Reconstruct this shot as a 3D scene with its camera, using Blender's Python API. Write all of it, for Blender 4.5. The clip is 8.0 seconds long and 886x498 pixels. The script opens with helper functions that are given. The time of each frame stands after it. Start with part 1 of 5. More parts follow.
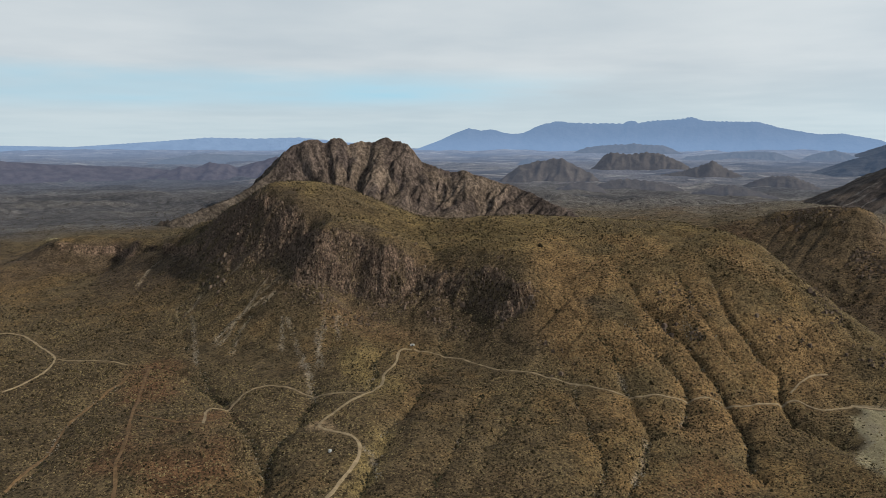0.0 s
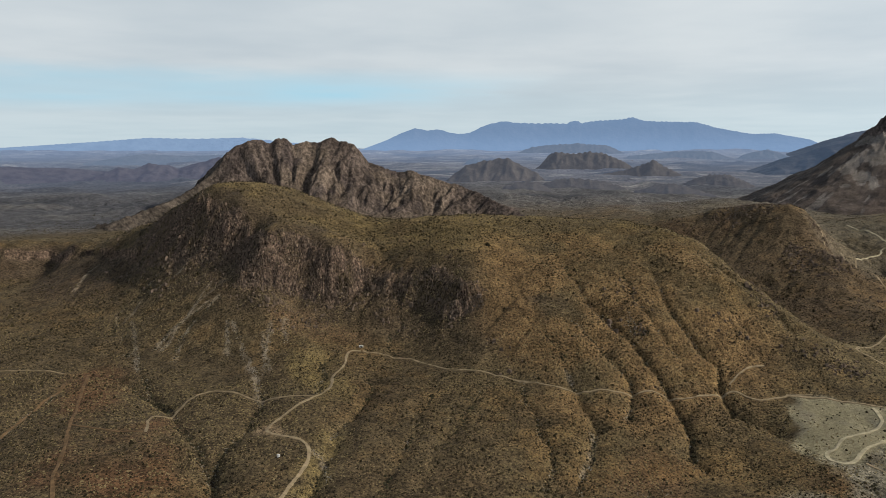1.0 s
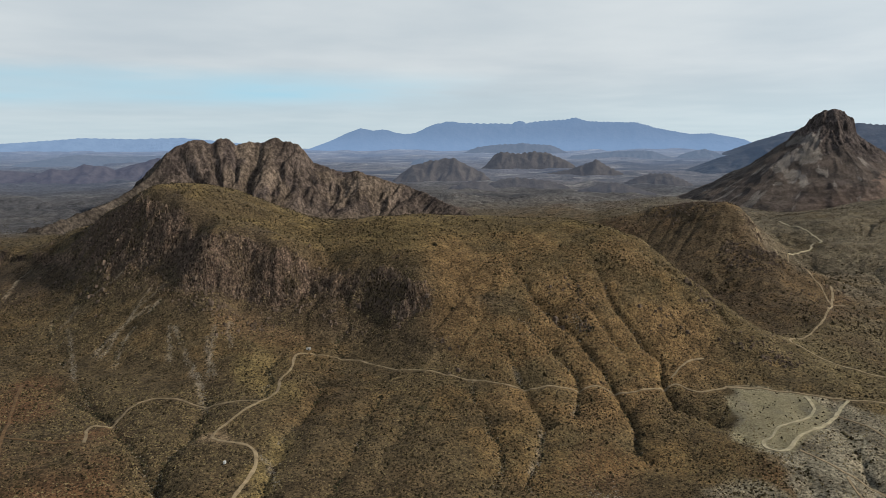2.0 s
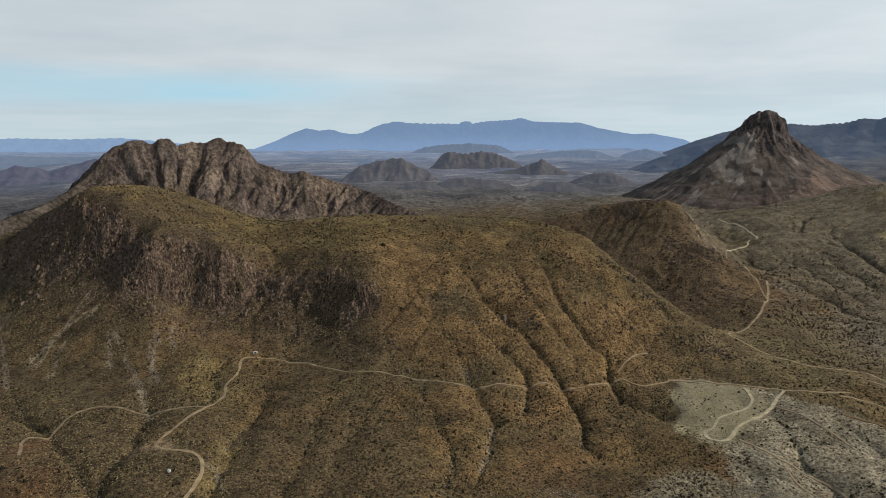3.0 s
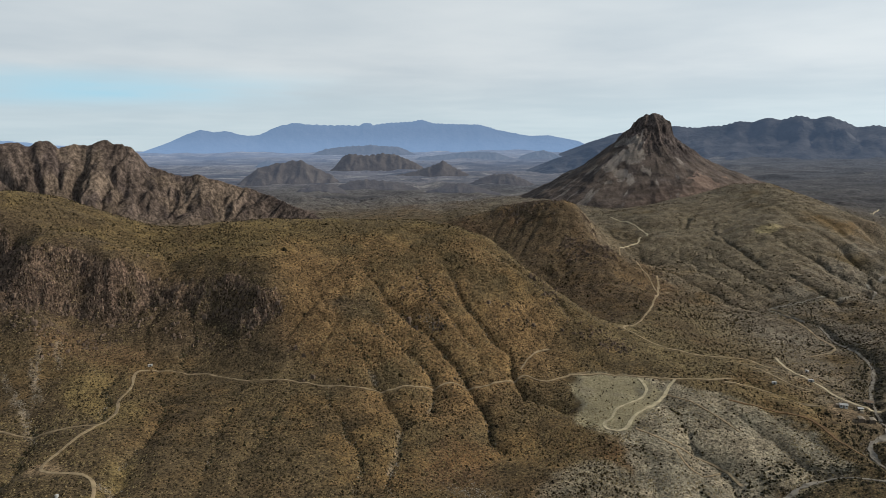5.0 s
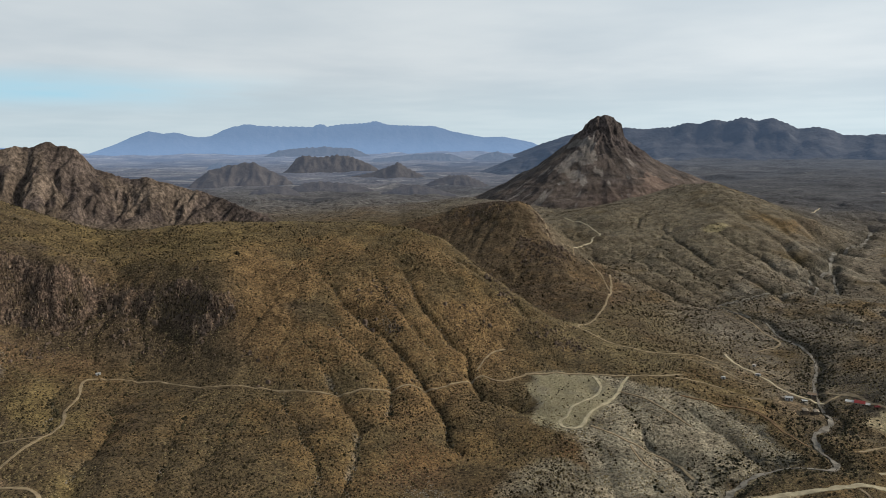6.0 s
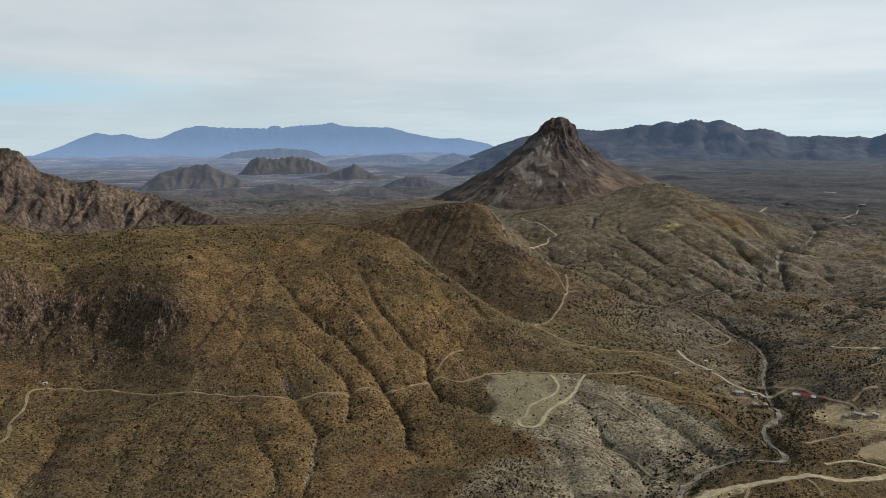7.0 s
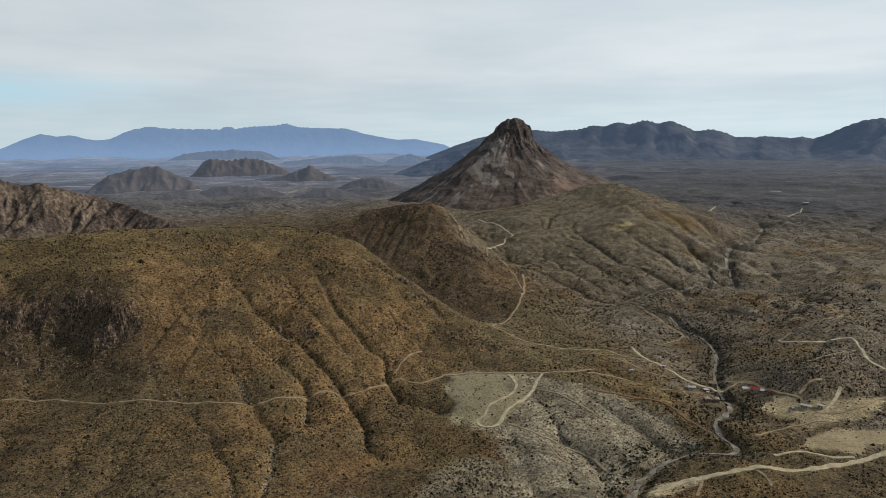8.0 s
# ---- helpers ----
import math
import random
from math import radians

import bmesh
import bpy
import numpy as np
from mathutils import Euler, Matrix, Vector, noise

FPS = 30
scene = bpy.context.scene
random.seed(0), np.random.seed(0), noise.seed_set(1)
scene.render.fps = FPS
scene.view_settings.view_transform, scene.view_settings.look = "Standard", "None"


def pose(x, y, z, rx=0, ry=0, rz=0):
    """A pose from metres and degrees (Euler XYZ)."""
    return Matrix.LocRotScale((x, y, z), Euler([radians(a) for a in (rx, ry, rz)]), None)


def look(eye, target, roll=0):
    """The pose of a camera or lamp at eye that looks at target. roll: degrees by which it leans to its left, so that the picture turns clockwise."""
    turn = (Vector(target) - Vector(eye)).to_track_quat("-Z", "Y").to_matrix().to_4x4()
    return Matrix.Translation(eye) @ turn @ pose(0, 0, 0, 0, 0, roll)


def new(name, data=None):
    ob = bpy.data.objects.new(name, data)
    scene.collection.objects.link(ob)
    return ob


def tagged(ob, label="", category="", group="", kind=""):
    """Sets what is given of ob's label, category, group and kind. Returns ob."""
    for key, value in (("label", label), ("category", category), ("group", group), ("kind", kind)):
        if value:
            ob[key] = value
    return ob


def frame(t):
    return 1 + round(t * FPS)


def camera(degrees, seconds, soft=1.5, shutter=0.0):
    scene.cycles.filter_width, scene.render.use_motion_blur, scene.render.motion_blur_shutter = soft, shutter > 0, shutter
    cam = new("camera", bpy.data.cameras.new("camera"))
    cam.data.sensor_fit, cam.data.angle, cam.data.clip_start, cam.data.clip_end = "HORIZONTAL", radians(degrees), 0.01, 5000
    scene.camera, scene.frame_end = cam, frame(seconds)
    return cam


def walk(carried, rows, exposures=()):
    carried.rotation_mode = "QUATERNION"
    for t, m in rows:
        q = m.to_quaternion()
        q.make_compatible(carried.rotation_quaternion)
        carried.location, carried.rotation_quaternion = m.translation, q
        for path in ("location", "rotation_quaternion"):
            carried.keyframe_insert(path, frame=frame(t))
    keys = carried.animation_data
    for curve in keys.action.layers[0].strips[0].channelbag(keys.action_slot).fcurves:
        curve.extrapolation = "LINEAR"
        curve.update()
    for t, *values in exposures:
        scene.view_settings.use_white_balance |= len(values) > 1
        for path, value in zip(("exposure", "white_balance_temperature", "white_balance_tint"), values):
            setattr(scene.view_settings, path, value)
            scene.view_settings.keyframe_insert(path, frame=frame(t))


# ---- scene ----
# ---- camera: a drone that hovers and turns slowly to the right ----
cam = camera(64.42, 8.0, soft=0.55)
WALK = [  # seconds, height, degrees turned to the right, tilt, roll
    (0.0, 180.0, 0.0, -8.9, -0.03), (0.5, 180.0, 2.14, -8.9, -0.01), (1.0, 180.0, 4.3, -8.9, 0.04), (1.5, 180.0, 6.47, -8.9, 0.07),
    (3.0, 180.0, 12.89, -8.9, 0.1), (3.5, 180.1, 14.95, -8.89, 0.09), (4.0, 180.3, 16.97, -8.87, 0.12), (4.5, 180.5, 18.93, -8.83, 0.13),
    (6.0, 181.0, 24.47, -8.69, 0.2), (6.5, 181.1, 26.22, -8.63, 0.23), (7.0, 181.2, 27.96, -8.59, 0.25), (7.5, 181.3, 29.74, -8.56, 0.3),
    (8.0, 181.4, 31.47, -8.53, 0.34)]
walk(cam, [(t, pose(0, 0, z, 90 + tilt, 0, -turn) @ pose(0, 0, 0, 0, 0, -roll)) for t, z, turn, tilt, roll in WALK])

# ---- light: thin bright overcast, a veiled sun high on the right ----
SUN_AZ, SUN_EL = 108.0, 29.0  # degrees clockwise from +y, degrees up
sun = new("sun", bpy.data.lights.new("sun", "SUN"))
sun.data.energy, sun.data.angle, sun.data.color = 3.5, radians(4), (1.0, 0.93, 0.82)
a, e = radians(SUN_AZ), radians(SUN_EL)
sun.matrix_world = look((3000 * math.sin(a) * math.cos(e), 3000 * math.cos(a) * math.cos(e), 3000 * math.sin(e)), (0, 0, 0))

world = bpy.data.worlds.new("sky")
scene.world = world
world.use_nodes = True
wt = world.node_tree
wt.nodes.clear()


def wmath(op, a, b=None, clamp=False):
    n = wt.nodes.new("ShaderNodeMath")
    n.operation, n.use_clamp = op, clamp
    for i, v in enumerate((a, b)):
        if v is None:
            continue
        if isinstance(v, (int, float)):
            n.inputs[i].default_value = v
        else:
            wt.links.new(v, n.inputs[i])
    return n.outputs[0]


def wmix(fac, a, b):
    n = wt.nodes.new("ShaderNodeMix")
    n.data_type = "RGBA"
    for i, v in ((0, fac), (6, a), (7, b)):
        if isinstance(v, tuple):
            n.inputs[i].default_value = v
        elif isinstance(v, float):
            n.inputs[i].default_value = v
        else:
            wt.links.new(v, n.inputs[i])
    return n.outputs[2]


def wnoise(vec, scale, detail, rough=0.5):
    n = wt.nodes.new("ShaderNodeTexNoise")
    n.inputs["Scale"].default_value, n.inputs["Detail"].default_value, n.inputs["Roughness"].default_value = scale, detail, rough
    wt.links.new(vec, n.inputs["Vector"])
    return n.outputs[0]


def wramp(v, lo, hi):
    n = wt.nodes.new("ShaderNodeMapRange")
    n.interpolation_type = "SMOOTHSTEP"
    wt.links.new(v, n.inputs[0])
    n.inputs[1].default_value, n.inputs[2].default_value = lo, hi
    return n.outputs[0]


blue = wt.nodes.new("ShaderNodeTexSky")
blue.sky_type, blue.sun_disc, blue.sun_elevation, blue.sun_rotation = "NISHITA", False, radians(SUN_EL), radians(SUN_AZ)
sky_blue = wt.nodes.new("ShaderNodeVectorMath")
sky_blue.operation = "SCALE"
sky_blue.inputs[3].default_value = 0.06
wt.links.new(blue.outputs[0], sky_blue.inputs[0])
where = wt.nodes.new("ShaderNodeTexCoord").outputs["Generated"]
split = wt.nodes.new("ShaderNodeSeparateXYZ")
wt.links.new(where, split.inputs[0])
up = wmath("MAXIMUM", split.outputs[2], 0.0)
deck = wmath("ADD", up, 0.06)
flat = wt.nodes.new("ShaderNodeCombineXYZ")
wt.links.new(wmath("DIVIDE", split.outputs[0], deck), flat.inputs[0])
wt.links.new(wmath("DIVIDE", split.outputs[1], deck), flat.inputs[1])
broad = wnoise(flat.outputs[0], 0.22, 3.0, 0.5)
fine = wnoise(flat.outputs[0], 0.8, 5.0, 0.5)
# grey and bright parts of the cloud layer
shade = wramp(wmath("ADD", wmath("MULTIPLY", broad, 0.65), wmath("MULTIPLY", fine, 0.35)), 0.36, 0.64)
cloud = wmix(shade, (0.525, 0.60, 0.655, 1), (0.675, 0.73, 0.76, 1))
# long clear gap low in the north-west; unseen blue overhead added to cut ambient light
side = wmath("SUBTRACT", wmath("MULTIPLY", split.outputs[1], 0.45), split.outputs[0])
gap_side = wramp(wmath("ADD", side, wmath("MULTIPLY", fine, 0.5)), 0.35, 0.95)
gap_high = wmath("MULTIPLY", wramp(up, 0.030, 0.060), wmath("SUBTRACT", 1.0, wramp(wmath("ADD", up, wmath("MULTIPLY", fine, 0.03)), 0.085, 0.115)))
gap = wmath("MULTIPLY", wmath("MULTIPLY", gap_side, gap_high), wmath("ADD", wmath("MULTIPLY", wramp(broad, 0.35, 0.6), 0.6), 0.4))
low = wramp(up, 0.11, 0.0)
veil = wmix(wmath("MULTIPLY", low, 0.6), cloud, (0.53, 0.67, 0.73, 1))
partly = wmix(gap, veil, (0.42, 0.68, 0.82, 1))
overhead = wramp(wmath("ADD", up, wmath("MULTIPLY", fine, 0.3)), 0.5, 0.85)
over = wmix(overhead, partly, sky_blue.outputs[0])
# the layer is brighter towards the veiled sun
glow = wmath("ADD", 0.98, wmath("MULTIPLY", wramp(split.outputs[0], 0.2, 1.0), 0.17))
lit = wt.nodes.new("ShaderNodeVectorMath")
lit.operation = "SCALE"
wt.links.new(over, lit.inputs[0])
wt.links.new(glow, lit.inputs[3])
whole = lit.outputs[0]
back = wt.nodes.new("ShaderNodeBackground")
back.inputs[1].default_value = 1.0
wt.links.new(whole, back.inputs[0])
wo = wt.nodes.new("ShaderNodeOutputWorld")
wt.links.new(back.outputs[0], wo.inputs[0])
scene.view_settings.exposure = 0.0
# ---- points of the hills, placed to fit the camera's view: x, y, height ----
APRON = [(-229, 340, -4), (-211, 390, -2), (-171, 418, 0), (-53, 338, -2), (-65, 418, 0), (-33, 475, 1), (39, 395, -4), (35, 348, -8), (109, 406, -9), (148, 370, -20), (219, 416, -14), (320, 289, -24), (294, 391, -9), (269, 300, -20), (440, 246, -15), (357, 249, -18), (404, 185, -18), (476, 321, -10), (439, 333, -11), (541, 255, -7), (527, 299, 10), (506, 387, -10), (428, 411, -3), (374, 421, -4)]
MESA_WEST = [(-413, 635, 1), (-501, 779, 10), (-538, 840, 22), (-386, 635, 1), (-479, 796, 11), (-527, 880, 30), (-360, 635, 1), (-454, 810, 13), (-494, 886, 34), (-497, 894, 42), (-520, 937, 45), (-334, 635, 1), (-434, 837, 15), (-462, 894, 33), (-465, 901, 41), (-494, 961, 44), (-305, 635, 1), (-414, 875, 22), (-426, 903, 32), (-429, 910, 39), (-460, 979, 43)]
MESA_EAST = [(-286, 635, 1), (-340, 761, 11), (-385, 868, 37), (-388, 878, 46), (-412, 933, 49), (-246, 613, 2), (-293, 737, 16), (-332, 842, 42), (-334, 850, 49), (-349, 888, 52), (-220, 610, 3), (-255, 716, 21), (-284, 803, 47), (-286, 811, 53), (-299, 848, 62), (-309, 881, 71), (-191, 592, 3), (-219, 686, 27), (-239, 754, 56), (-251, 798, 78), (-260, 827, 90)]
HIGH_SHOULDER = [(-174, 592, 3), (-196, 673, 30), (-215, 748, 70), (-227, 797, 106), (-152, 580, 4), (-170, 659, 33), (-184, 722, 67), (-195, 771, 116), (-199, 790, 127), (-126, 572, 4), (-141, 652, 35), (-151, 700, 62), (-158, 744, 111), (-169, 798, 129), (-100, 561, 5), (-112, 635, 34), (-116, 664, 49), (-119, 685, 90), (-144, 839, 129)]
CLIFF_WEST = [(-78, 569, 5), (-85, 629, 19), (-90, 666, 40), (-91, 684, 79), (-99, 750, 97), (-114, 863, 117), (-50, 577, 5), (-53, 617, 14), (-56, 653, 35), (-57, 673, 72), (-62, 737, 86), (-70, 840, 103), (-21, 577, 5), (-22, 618, 17), (-24, 654, 37), (-24, 680, 64), (-27, 744, 76), (-30, 842, 90)]
CLIFF_EAST = [(3, 569, 5), (3, 604, 15), (3, 634, 34), (3, 664, 60), (4, 729, 78), (4, 804, 90), (30, 550, 4), (33, 596, 17), (34, 621, 31), (35, 645, 61), (38, 708, 81), (42, 793, 95), (59, 518, 3), (64, 569, 20), (67, 594, 33), (68, 611, 55), (75, 677, 80), (85, 775, 99)]
FACE = [(83, 508, 2), (90, 556, 19), (94, 583, 33), (99, 617, 53), (110, 695, 83), (122, 774, 97), (109, 489, 0), (120, 543, 22), (133, 611, 54), (150, 697, 83), (166, 775, 96), (136, 480, -1), (150, 539, 24), (167, 608, 55), (189, 693, 84), (207, 763, 94), (167, 477, -2), (186, 539, 24), (207, 607, 55), (228, 676, 80), (250, 744, 92)]
SPUR = [(197, 472, -3), (220, 535, 25), (243, 599, 57), (266, 659, 83), (278, 692, 90), (221, 472, -4), (242, 523, 19), (267, 584, 50), (286, 632, 76), (295, 653, 84), (245, 472, -4), (264, 513, 13), (284, 558, 37), (304, 604, 65), (263, 469, -4), (287, 517, 12), (308, 560, 37), (319, 584, 53), (282, 467, -5), (305, 509, 10), (320, 540, 28), (329, 557, 39)]
CONE_WEST = [(552, 788, 14), (616, 880, 30), (677, 967, 48), (716, 1023, 58), (500, 645, 6), (566, 730, 21), (645, 833, 42), (715, 923, 60), (543, 634, 3), (598, 699, 15), (679, 795, 35), (784, 919, 61), (837, 982, 75), (696, 1496, 57), (526, 1405, 39), (801, 1268, 45), (777, 1104, 48), (685, 1335, 59), (857, 1267, 40), (837, 1364, 52), (913, 1209, 45), (1000, 1160, 70)]
CONE_EAST = [(554, 587, -3), (604, 641, 9), (677, 721, 28), (770, 820, 52), (870, 928, 75), (968, 1034, 95), (601, 580, -3), (653, 632, 12), (729, 707, 33), (780, 758, 49), (796, 774, 58), (889, 865, 79), (995, 971, 100), (650, 573, -2), (709, 626, 15), (788, 698, 38), (892, 793, 65), (989, 881, 86), (718, 579, 1), (790, 639, 21), (880, 715, 46), (975, 794, 68), (818, 614, 6), (902, 680, 31), (983, 743, 49), (983, 708, 12), (1026, 740, 24), (1062, 767, 31), (1150, 1085, 70), (1129, 1235, 85)]
PLAIN = [(-648, 1014, 5), (-854, 1346, 14), (-316, 554, 0), (-590, 930, 8)]
BACK = [(-182, 1004, 60), (-66, 978, 50), (92, 930, 48), (243, 890, 45), (335, 835, 28), (357, 716, 18), (373, 662, 9), (378, 595, 0), (-177, 1187, 25), (112, 1195, 22), (367, 1090, 25), (-419, 1071, 30), (-300, 985, 52), (1100, 900, 40), (1120, 830, 30)]
KNOB = [(401, 954, 71), (360, 986, 61), (481, 888, 94), (438, 921, 85), (518, 855, 92), (513, 818, 76), (439, 854, 65), (474, 771, 46), (496, 745, 49), (461, 690, 27), (514, 726, 38), (519, 674, 17), (391, 563, 6), (480, 626, 14), (446, 532, 0)]
KNOB_BACK = [(554, 1019, 50), (617, 1006, 45), (426, 1014, 40)]
ARROYO_BED = [(606, 586, -4), (580, 480, -8), (557, 420, -11), (967, 706, 3), (745, 584, -2), (1259, 846, 10)]
RIGHT_PLAIN = [(1018, 634, 8), (879, 470, 6), (1170, 571, 12), (697, 430, 8), (638, 364, 12), (738, 354, 6), (596, 314, 4), (662, 473, 4), (1415, 694, 20)]
EDGE = [(-696, 1098, 20), (-911, 1435, 28), (-547, 1397, 23), (-236, 1583, 26), (293, 1675, 28), (655, 1569, 35), (1347, 661, 24), (1526, 955, 30), (1795, 881, 35), (743, 1749, 32), (0, 60, -4), (-300, 60, -4), (300, 60, -10), (600, 100, -12), (-600, 200, -2), (900, 250, -4), (1300, 400, 5), (-900, 500, 2)]
MESA_RIM = [(-508, 906), (-497, 894), (-465, 901), (-429, 910), (-408, 898), (-388, 878), (-334, 850), (-286, 811), (-268, 796)]
FITTED_POINTS = (MESA_WEST, MESA_EAST, HIGH_SHOULDER, CLIFF_WEST, CLIFF_EAST, FACE, SPUR, CONE_WEST, CONE_EAST, APRON, PLAIN, BACK, KNOB, KNOB_BACK, ARROYO_BED, RIGHT_PLAIN, EDGE)
CLIFF_FOOT = [(-185, 723), (-151, 700), (-116, 664), (-90, 666), (-56, 653), (-24, 654), (3, 634), (34, 621), (67, 594), (94, 583)]
GULLIES_NEAR = [
    (3.8, 4.2, [(123, 553), (133, 519), (133, 497), (134, 480), (137, 455), (133, 426), (121, 398), (111, 379), (102, 360)]),
    (4.0, 4.2, [(150, 561), (161, 533), (170, 513), (176, 496), (174, 480), (161, 452)]),
    (4.8, 4.7, [(164, 637), (169, 585), (182, 553), (194, 524), (200, 497), (201, 479), (200, 444), (192, 418), (192, 402), (193, 390)]),
    (5.2, 5.1, [(237, 614), (234, 571), (240, 544), (246, 521), (252, 507), (241, 481), (240, 453), (250, 438), (257, 427)]),
    (3.2, 4.2, [(93, 501), (96, 457), (97, 415), (93, 388), (86, 362)]),
]
GULLIES_WEST = [
    (2.8, 5.1, [(289, 635), (299, 594), (318, 575), (327, 554), (330, 537)]),
    (4.8, 5.5, [(-241, 573), (-213, 545), (-182, 510), (-159, 480), (-142, 453), (-127, 426), (-114, 399), (-101, 370), (-93, 338)]),
    (2.5, 4.2, [(-249, 676), (-236, 617), (-201, 554), (-160, 484)]),
    (3.4, 4.2, [(-111, 543), (-98, 512), (-89, 466), (-92, 432), (-99, 409), (-101, 389), (-101, 370)]),
    (4.4, 5.1, [(-23, 546), (-15, 497), (-22, 465), (-31, 433), (-36, 405), (-41, 376), (-44, 354), (-40, 338)]),
    (2.1, 4.2, [(-242, 528), (-245, 472), (-242, 426), (-233, 393), (-231, 370), (-231, 347)]),
]
GULLIES_MIDDLE = [
    (2.3, 7.6, [(-21, 767), (-11, 696), (9, 656), (1, 640), (11, 616), (-2, 589), (1, 549)]),
    (2.1, 4.2, [(-169, 658), (-188, 645), (-199, 632), (-202, 601)]),
    (2.1, 4.2, [(-162, 661), (-179, 637), (-184, 617), (-181, 582)]),
    (1.9, 4.2, [(-332, 842), (-349, 824), (-346, 784)]),
    (2.1, 4.2, [(-232, 742), (-257, 726), (-266, 692), (-251, 639)]),
    (2.8, 6.0, [(-411, 898), (-436, 869), (-454, 811), (-487, 776)]),
    (2.1, 4.2, [(63, 483), (42, 426), (26, 394), (17, 357)]),
    (2.5, 5.1, [(27, 481), (13, 423), (2, 379), (-4, 349)]),
    (1.9, 4.2, [(-46, 593), (-54, 548), (-55, 487)]),
]
GULLIES_EAST = [
    (2.3, 4.2, [(207, 624), (211, 583), (218, 541), (221, 513)]),
    (3.2, 4.8, [(308, 354), (309, 330), (301, 305), (285, 281)]),
    (2.7, 4.4, [(362, 375), (360, 344), (357, 315), (355, 296)]),
    (2.4, 4.0, [(321, 391), (315, 362), (302, 333), (274, 301)]),
    (2.4, 4.0, [(388, 360), (385, 333), (377, 305)]),
    (2.1, 4.0, [(274, 364), (262, 330), (247, 300)]),
    (4.0, 5.6, [(584, 832), (595, 794), (571, 701), (576, 651), (578, 603), (589, 576)]),
    (3.5, 5.6, [(751, 839), (708, 736), (690, 668), (688, 617), (693, 580)]),
    (3.5, 5.6, [(781, 750), (771, 683), (766, 633), (780, 607)]),
]
GULLIES_FAR = [
    (3.5, 5.6, [(893, 850), (859, 763), (831, 684), (821, 624)]),
    (3.2, 5.6, [(918, 816), (908, 755), (868, 661)]),
    (2.9, 4.8, [(954, 794), (957, 744), (981, 718)]),
    (2.7, 4.8, [(629, 798), (628, 735), (608, 656), (604, 612)]),
    (2.4, 4.0, [(674, 763), (655, 696), (645, 634), (645, 596)]),
    (3.5, 6.4, [(824, 481), (677, 417), (599, 396), (577, 410), (567, 423)]),
    (2.9, 5.6, [(864, 417), (847, 466), (821, 508), (790, 558)]),
    (2.9, 4.8, [(712, 367), (624, 345), (546, 324), (511, 341), (503, 367)]),
    (2.6, 4.8, [(453, 273), (441, 287), (434, 300)]),
]
GULLIES_OUTER = [
    (2.9, 4.8, [(405, 428), (407, 397), (418, 371), (426, 344)]),
    (3.0, 20.0, [(326, 880), (362, 800), (373, 741), (374, 662), (368, 621), (366, 587), (361, 552)]),
]
GULLIES = GULLIES_NEAR + GULLIES_WEST + GULLIES_MIDDLE + GULLIES_EAST + GULLIES_FAR + GULLIES_OUTER
TRACKS_NEAR = [
    (2.7, [(-60, 336), (-56, 356), (-50, 371), (-48, 390), (-52, 407), (-62, 412), (-75, 417), (-79, 422), (-71, 439), (-61, 461), (-53, 475), (-43, 499), (-47, 520), (-38, 542), (-38, 576), (-25, 575)]),  # quarry track
    (2.1, [(-54, 476), (-74, 477), (-92, 480), (-100, 484), (-116, 498), (-134, 500), (-144, 486), (-147, 460), (-161, 458), (-151, 421)]),  # side track
    (2.4, [(-415, 638), (-396, 637), (-360, 604), (-320, 564), (-311, 529), (-316, 507), (-324, 492)]),  # plain track
    (1.9, [(-318, 561), (-299, 558), (-282, 561), (-256, 552)]),  # plain spur
    (1.8, [(-240, 555), (-222, 495), (-206, 443), (-191, 405), (-184, 372), (-170, 337)]),  # faint trail
]
TRACKS_WEST = [
    (1.4, [(-206, 443), (-180, 430), (-153, 422)]),  # faint link
    (1.5, [(-233, 350), (-233, 373), (-235, 397), (-244, 431), (-248, 478), (-245, 530)]),  # faint gully path
    (2.0, [(-25, 575), (0, 567), (19, 557), (44, 525), (89, 507), (111, 492), (134, 482), (160, 479), (173, 478), (190, 479), (208, 470), (228, 473), (241, 477), (252, 478), (258, 468), (266, 464), (282, 468), (291, 470), (305, 465)]),  # contour track
    (1.9, [(251, 485), (263, 496), (280, 505), (289, 504)]),  # knoll track
    (2.6, [(287, 470), (312, 457), (336, 443), (354, 426), (381, 415), (397, 410)]),  # bench track
]
TRACKS_MIDDLE = [
    (3.0, [(332, 440), (326, 419), (305, 407), (286, 405), (276, 394), (266, 392), (265, 381), (276, 377), (288, 388), (306, 394), (327, 405), (336, 413), (354, 425)]),  # loop track
    (1.9, [(332, 408), (341, 392), (344, 370), (346, 348)]),  # badland trail
    (2.5, [(282, 376), (292, 359), (294, 349), (310, 336), (310, 319), (307, 304)]),  # badland loop
    (1.9, [(308, 323), (292, 319), (287, 329), (293, 347)]),  # badland spur
    (1.8, [(368, 383), (387, 366), (405, 345), (396, 317), (393, 292)]),  # badland path
]
